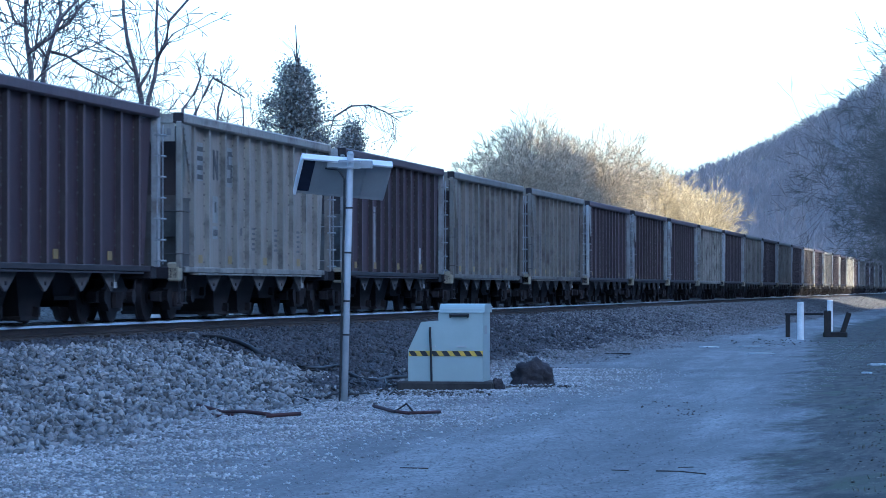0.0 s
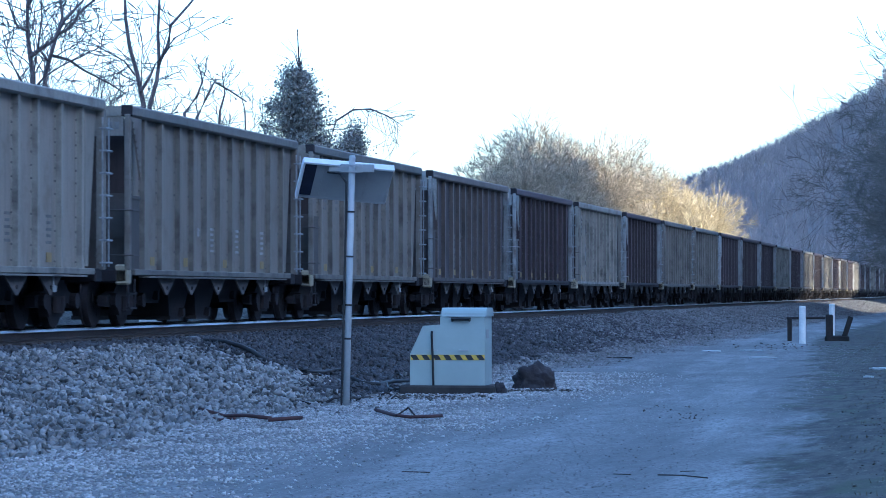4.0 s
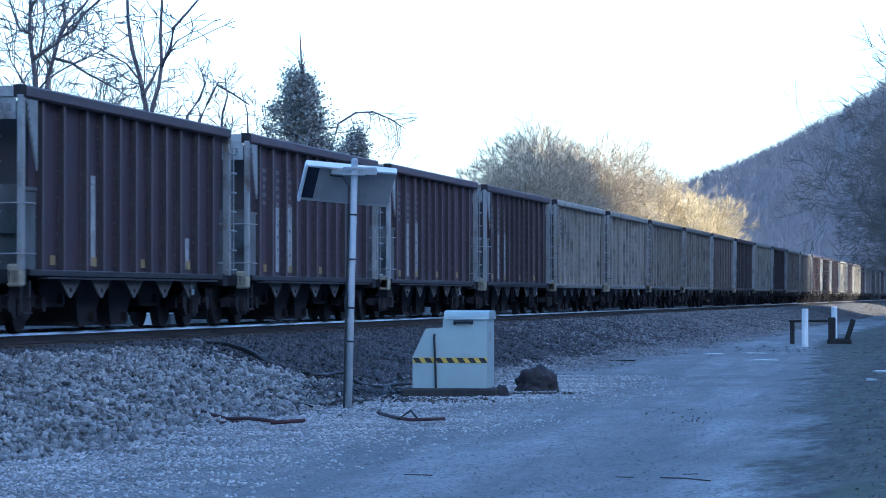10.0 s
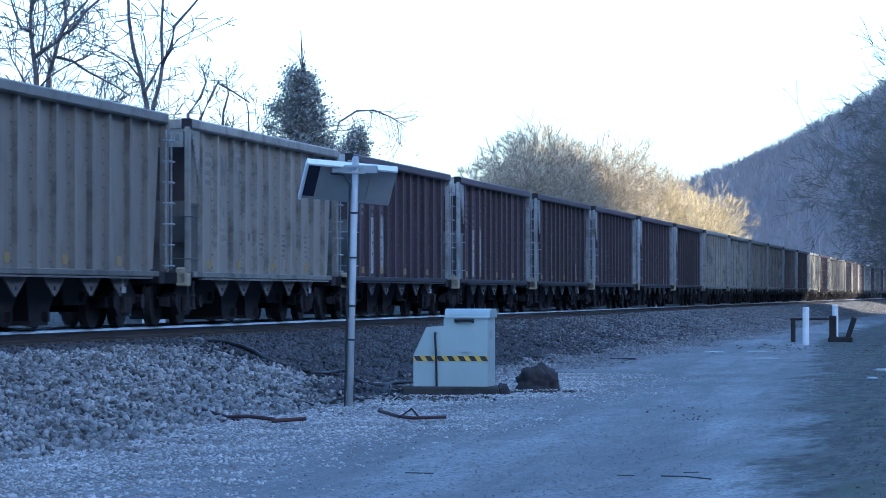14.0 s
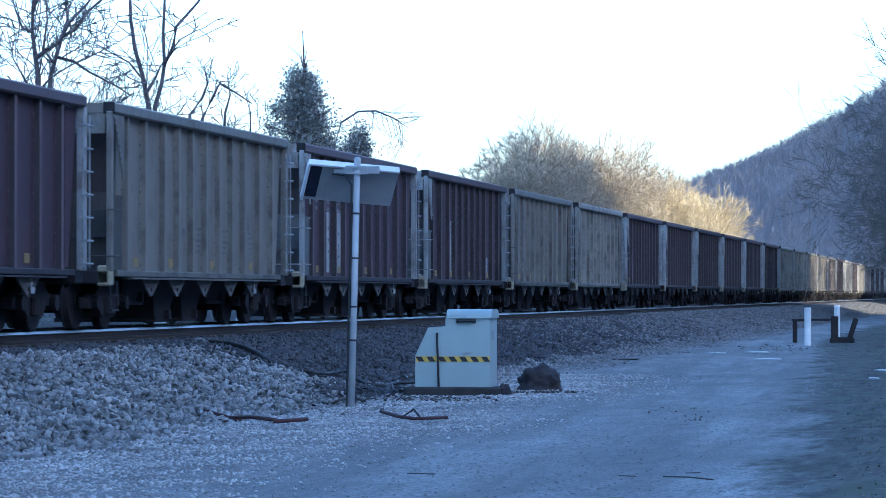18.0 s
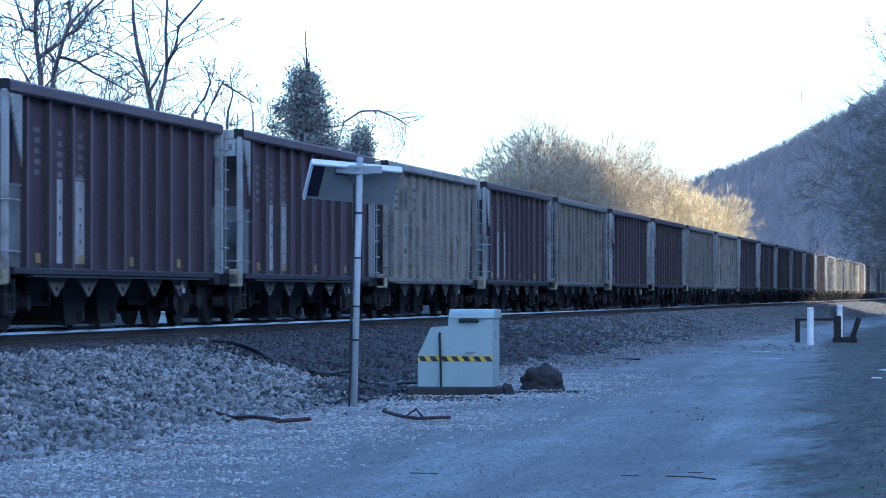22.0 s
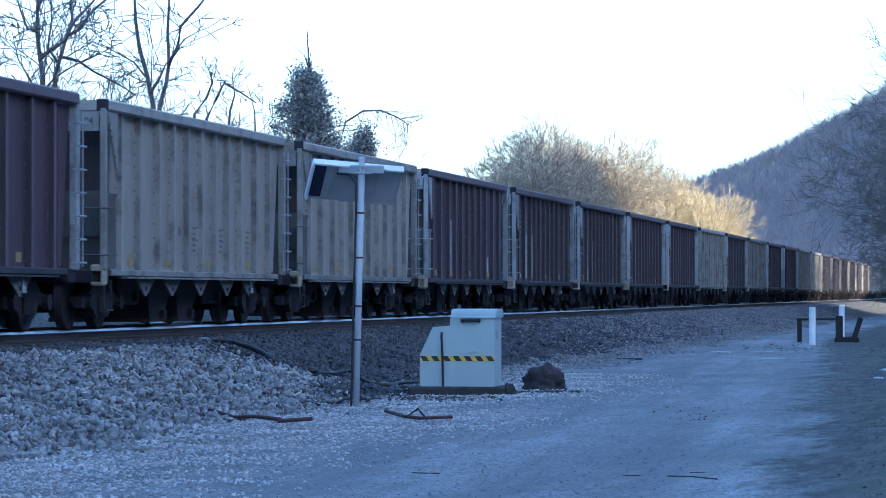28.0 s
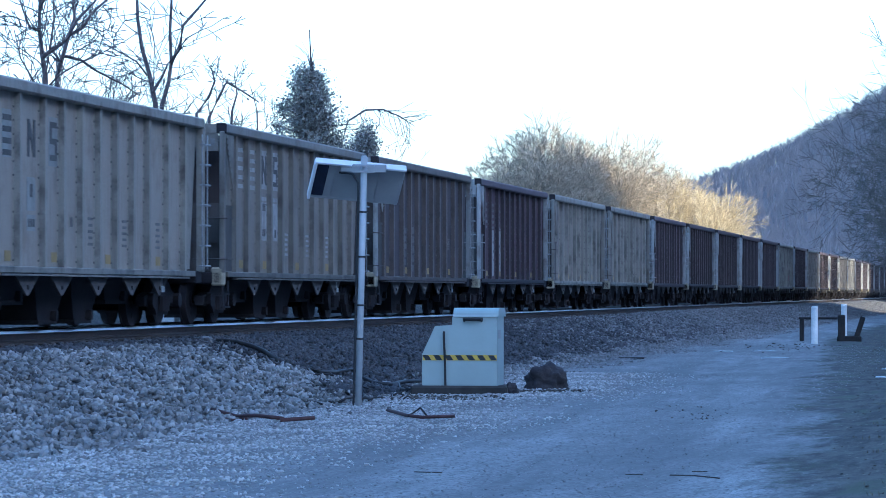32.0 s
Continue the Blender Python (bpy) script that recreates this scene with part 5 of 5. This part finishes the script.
def barricade(at):
    thing = empty("timber_barricade", "low barricade of dark weathered timbers", "barricade", at)
    part("post", Geo().box(-0.6, 0, 0.38, 0.14, 0.14, 0.8, cut=0.02).mesh("post", M_WOOD), thing)
    part("post", Geo().box(0.62, 0, 0.42, 0.22, 0.22, 0.9, cut=0.03).mesh("post", M_WOOD), thing)
    part("rail", Geo().box(-0.1, 0, 0.76, 1.2, 0.08, 0.07, cut=0.02).mesh("rail", M_WOOD), thing)
    part("brace", Geo().box(1.15, 0, 0.4, 0.16, 0.16, 0.85, rot=Matrix.Rotation(radians(18), 3, "Y"), cut=0.02).mesh("brace", M_WOOD), thing)
    part("footing", Geo().box(0.85, 0.1, 0.1, 0.75, 0.4, 0.24, cut=0.04).mesh("footing", M_WOOD), thing)


BAR = spot(1436, 103)
barricade(pose(BAR[0], BAR[1], 0.0))


def far_box(at):
    thing = empty("signal_box", "white steel signal case standing beyond the track", "cabinet", at)
    part("case", Geo().box(0, 0, 0.35, 0.56, 0.5, 1.1, cut=0.02).mesh("case", M_POST), thing)
    part("roof", Geo().box(0, 0, 0.93, 0.64, 0.58, 0.06, cut=0.015).mesh("roof", M_POST), thing, "overhanging white roof")


FAR = spot(276, 0, 18.7)
far_box(pose(FAR[0], FAR[1], FAR[2] - 0.14))
for px in (416, 560):
    x, y, z = spot(px, 0, 18.6)
    stake = new("marker_stake", Geo().box(0, 0, 0.25, 0.12, 0.04, 1.1, cut=0.01).mesh("marker_stake", M_POST))
    stake.matrix_basis = pose(x, y, z - 0.1, 0, random.uniform(-3, 3), 10)
    tagged(stake, "white marker stake beyond the track", "stake")


def lying(name, label, category, pts, radius, mat, sides=6):
    """Something long on the ground; pts: bearing and distance of each bend, and its height over the ground."""
    out = []
    for px, d, up in pts:
        x, y, z = spot(px, d)
        out.append((x, y, max(float(road_z(x, y)), float(bed_z(x, y))) + radius + up))
    ob = new(name, Geo().tube(out, radius, sides).mesh(name, mat, smooth=True))
    return tagged(ob, label, category)


lying("steel_rod", "long rusty red rod lying on the gravel", "rod", [(358, 40.9, 0.03), (402, 40.4, 0.03), (440, 39.6, 0.03), (484, 38.3, 0.02)], 0.024, M_RED)
lying("steel_rod", "thin rusty rod lying along a longer one", "rod", [(360, 40.3, 0.02), (396, 39.6, 0.02), (420, 39.3, 0.02)], 0.018, M_RED)
lying("steel_rod", "short rusty red rod lying on the gravel", "rod", [(480, 37.9, 0.02), (539, 38.1, 0.03)], 0.026, M_RED)
lying("steel_rod", "bent rusty rod near the mast", "rod", [(669, 41.2, 0.03), (702, 39.5, 0.02), (731, 38.5, 0.02), (786, 39.0, 0.02)], 0.022, M_RED)
lying("dead_branch", "dark twig bent over a rusty rod", "branch", [(706, 39.2, 0.03), (727, 39.9, 0.11), (740, 38.7, 0.03)], 0.012, M_WOOD)
lying("cable", "black cable half buried in the ballast slope", "cable", [(366, 54.6, 0.03), (402, 54.4, 0.06), (431, 53.9, 0.07), (452, 53.2, 0.06), (474, 52.6, 0.0)], 0.04, M_BLACK)
lying("cable", "black cable coming out of the ballast at the mast", "cable", [(525, 52.1, 0.0), (546, 51.7, 0.05), (575, 53.0, 0.05), (608, 54.4, 0.05), (624, 53.5, 0.06)], 0.032, M_BLACK)
lying("cable", "black cable hanging slack from the mast to the cabinet", "cable", [(618, 52.8, 0.09), (634, 52.7, 0.05), (647, 52.4, 0.04), (662, 52.3, 0.04), (676, 52.6, 0.04), (701, 53.6, 0.07), (742, 54.2, 0.09)], 0.034, M_BLACK)
lying("cable", "thin black cable looping over the ballast", "cable", [(688, 53.2, 0.08), (691, 51.6, 0.06), (700, 50.6, 0.05), (712, 50.2, 0.05), (726, 51.0, 0.06), (738, 52.4, 0.09)], 0.016, M_BLACK)
lying("cable", "thin black cable looping over the ballast", "cable", [(692, 53.4, 0.08), (700, 54.6, 0.12), (712, 54.8, 0.15), (724, 54.0, 0.1)], 0.016, M_BLACK)
x, y, z = spot(345, 55.2)
lump("pale_stone", "flat pale stone at the top of the ballast slope", "stone", pose(x, y, float(bed_z(x, y)) + 0.06), (0.13, 0.16, 0.04), 8, M_CHIP)


lying("stick", "short weathered stick on the road", "stick", [(1168, 27.3, 0), (1212, 27.2, 0.004), (1256, 26.8, 0)], 0.006, M_TIE)
lying("stick", "short dark stick on the road", "stick", [(1207, 27.9, 0), (1234, 27.9, 0.004)], 0.004, M_TIE)
lying("stick", "thin dark stick on the road", "stick", [(1089, 27.4, 0), (1120, 27.3, 0.004)], 0.004, M_TIE)
lying("stick", "thin stick on the road", "stick", [(716, 28.0, 0), (765, 27.8, 0)], 0.005, M_TIE)
lying("stick", "short stick on the gravel", "stick", [(1078, 77, 0), (1122, 75, 0.01)], 0.02, M_WOOD)
rb = random.Random(77)
for n in range(16):
    px, d = rb.uniform(520, 720), rb.uniform(45, 52)
    l, bend = rb.uniform(12, 38), rb.uniform(-1.2, 1.2)
    lying("dead_branch", "dark dead branch lying on the ballast", "branch", [(px, d, 0.03), (px + l * 0.4, d + bend * 0.6, 0.06), (px + l, d + bend, rb.uniform(0, 0.08))], rb.uniform(0.01, 0.02), M_WOOD, 5)


def clod_heap(px, d, wide, long, n, seed):
    """A smear of dark crumbs trodden into the ground."""
    x, y, z = spot(px, d)
    v, f = scatter(n, -1, 1, -1, 1, lambda a, b: 0 * a, 0.03 if n > 50 else 0.018, 0.09 if n > 50 else 0.045, seed, 0.0)
    mid = v.reshape(-1, 6, 3).mean(1)
    r = np.random.RandomState(seed)
    cx, cy = x + r.normal(0, wide, n), y + r.normal(0, long, n)
    to = np.stack([cx, cy, np.maximum(road_z(cx, cy), bed_z(cx, cy)) + 0.012], -1)
    v = (v.reshape(-1, 6, 3) - mid[:, None] + to[:, None]).reshape(-1, 3)
    ob = new("dark_debris", array_mesh("dark_debris", v, f, M_CLOD))
    return tagged(ob, "dark crumbs of soil and rotten bark on the gravel", "debris", kind="stuff")


for n, (px, d, wide, long, count) in enumerate(((1225, 40.5, 0.2, 0.9, 26), (1200, 43, 0.3, 0.7, 16), (690, 50.5, 0.5, 0.8, 420), (580, 52, 0.6, 0.8, 260), (760, 47.5, 0.5, 0.5, 160), (965, 50.6, 0.28, 0.3, 90), (1400, 92, 1.0, 4.0, 90))):
    clod_heap(px, d, wide, long, count, 40 + n)


def ice_patch(px, d, lx, ly, seed):
    x, y, z = spot(px, d)
    rnd = random.Random(seed)
    rim = []
    for i in range(18):
        a = i * math.pi / 9
        k = rnd.uniform(0.7, 1.15)
        rim.append((math.cos(a) * lx * k, math.sin(a) * ly * k))
    ob = new("ice_patch", Geo().plate(rim, 2, -0.05, 0.004).mesh("ice_patch", M_PUDDLE))
    ob.matrix_basis = pose(x, y, float(road_z(x, y)) + 0.02)
    return tagged(ob, "thin pale patch of ice on the road", "ice patch")


for n, (px, d, lx, ly) in enumerate(((1262, 86, 0.24, 0.3), (1335, 86, 0.3, 0.25), (1352, 77, 0.3, 0.25), (1562, 66, 0.2, 0.35), (1541, 59, 0.1, 0.25))):
    ice_patch(px, d, lx, ly, n)


# ---------------------------------------------------------------- what moves
def cars_along(t):
    return 0.94168 * t - 6.017e-4 * t ** 2 - 2.3496e-5 * t ** 3 + 3.8236e-7 * t ** 4


def motions():
    for n, car in CARS.items():
        walk(car, [(t, pose(TRACK_X, -2.37 + CAR_L * (n - 0.0166 + cars_along(t)), RAIL_TOP)) for t in range(0, 33, 2)])
    # every axle rolls alike, so the wheelsets share one set of keys for each place in the truck
    for a, sets in WHEELS.items():
        rows = []
        for i in range(0, 961):
            turn = CAR_L * cars_along(i / 30) / WHEEL_R
            rows.append((i / 30, Matrix.Translation((0, a, WHEEL_R)) @ Matrix.Rotation(-turn, 4, "X")))
        walk(sets[0], rows)
        keys = sets[0].animation_data
        for w in sets[1:]:
            w.rotation_mode = "QUATERNION"
            w.animation_data_create()
            w.animation_data.action = keys.action
            w.animation_data.action_slot = keys.action_slot


motions()
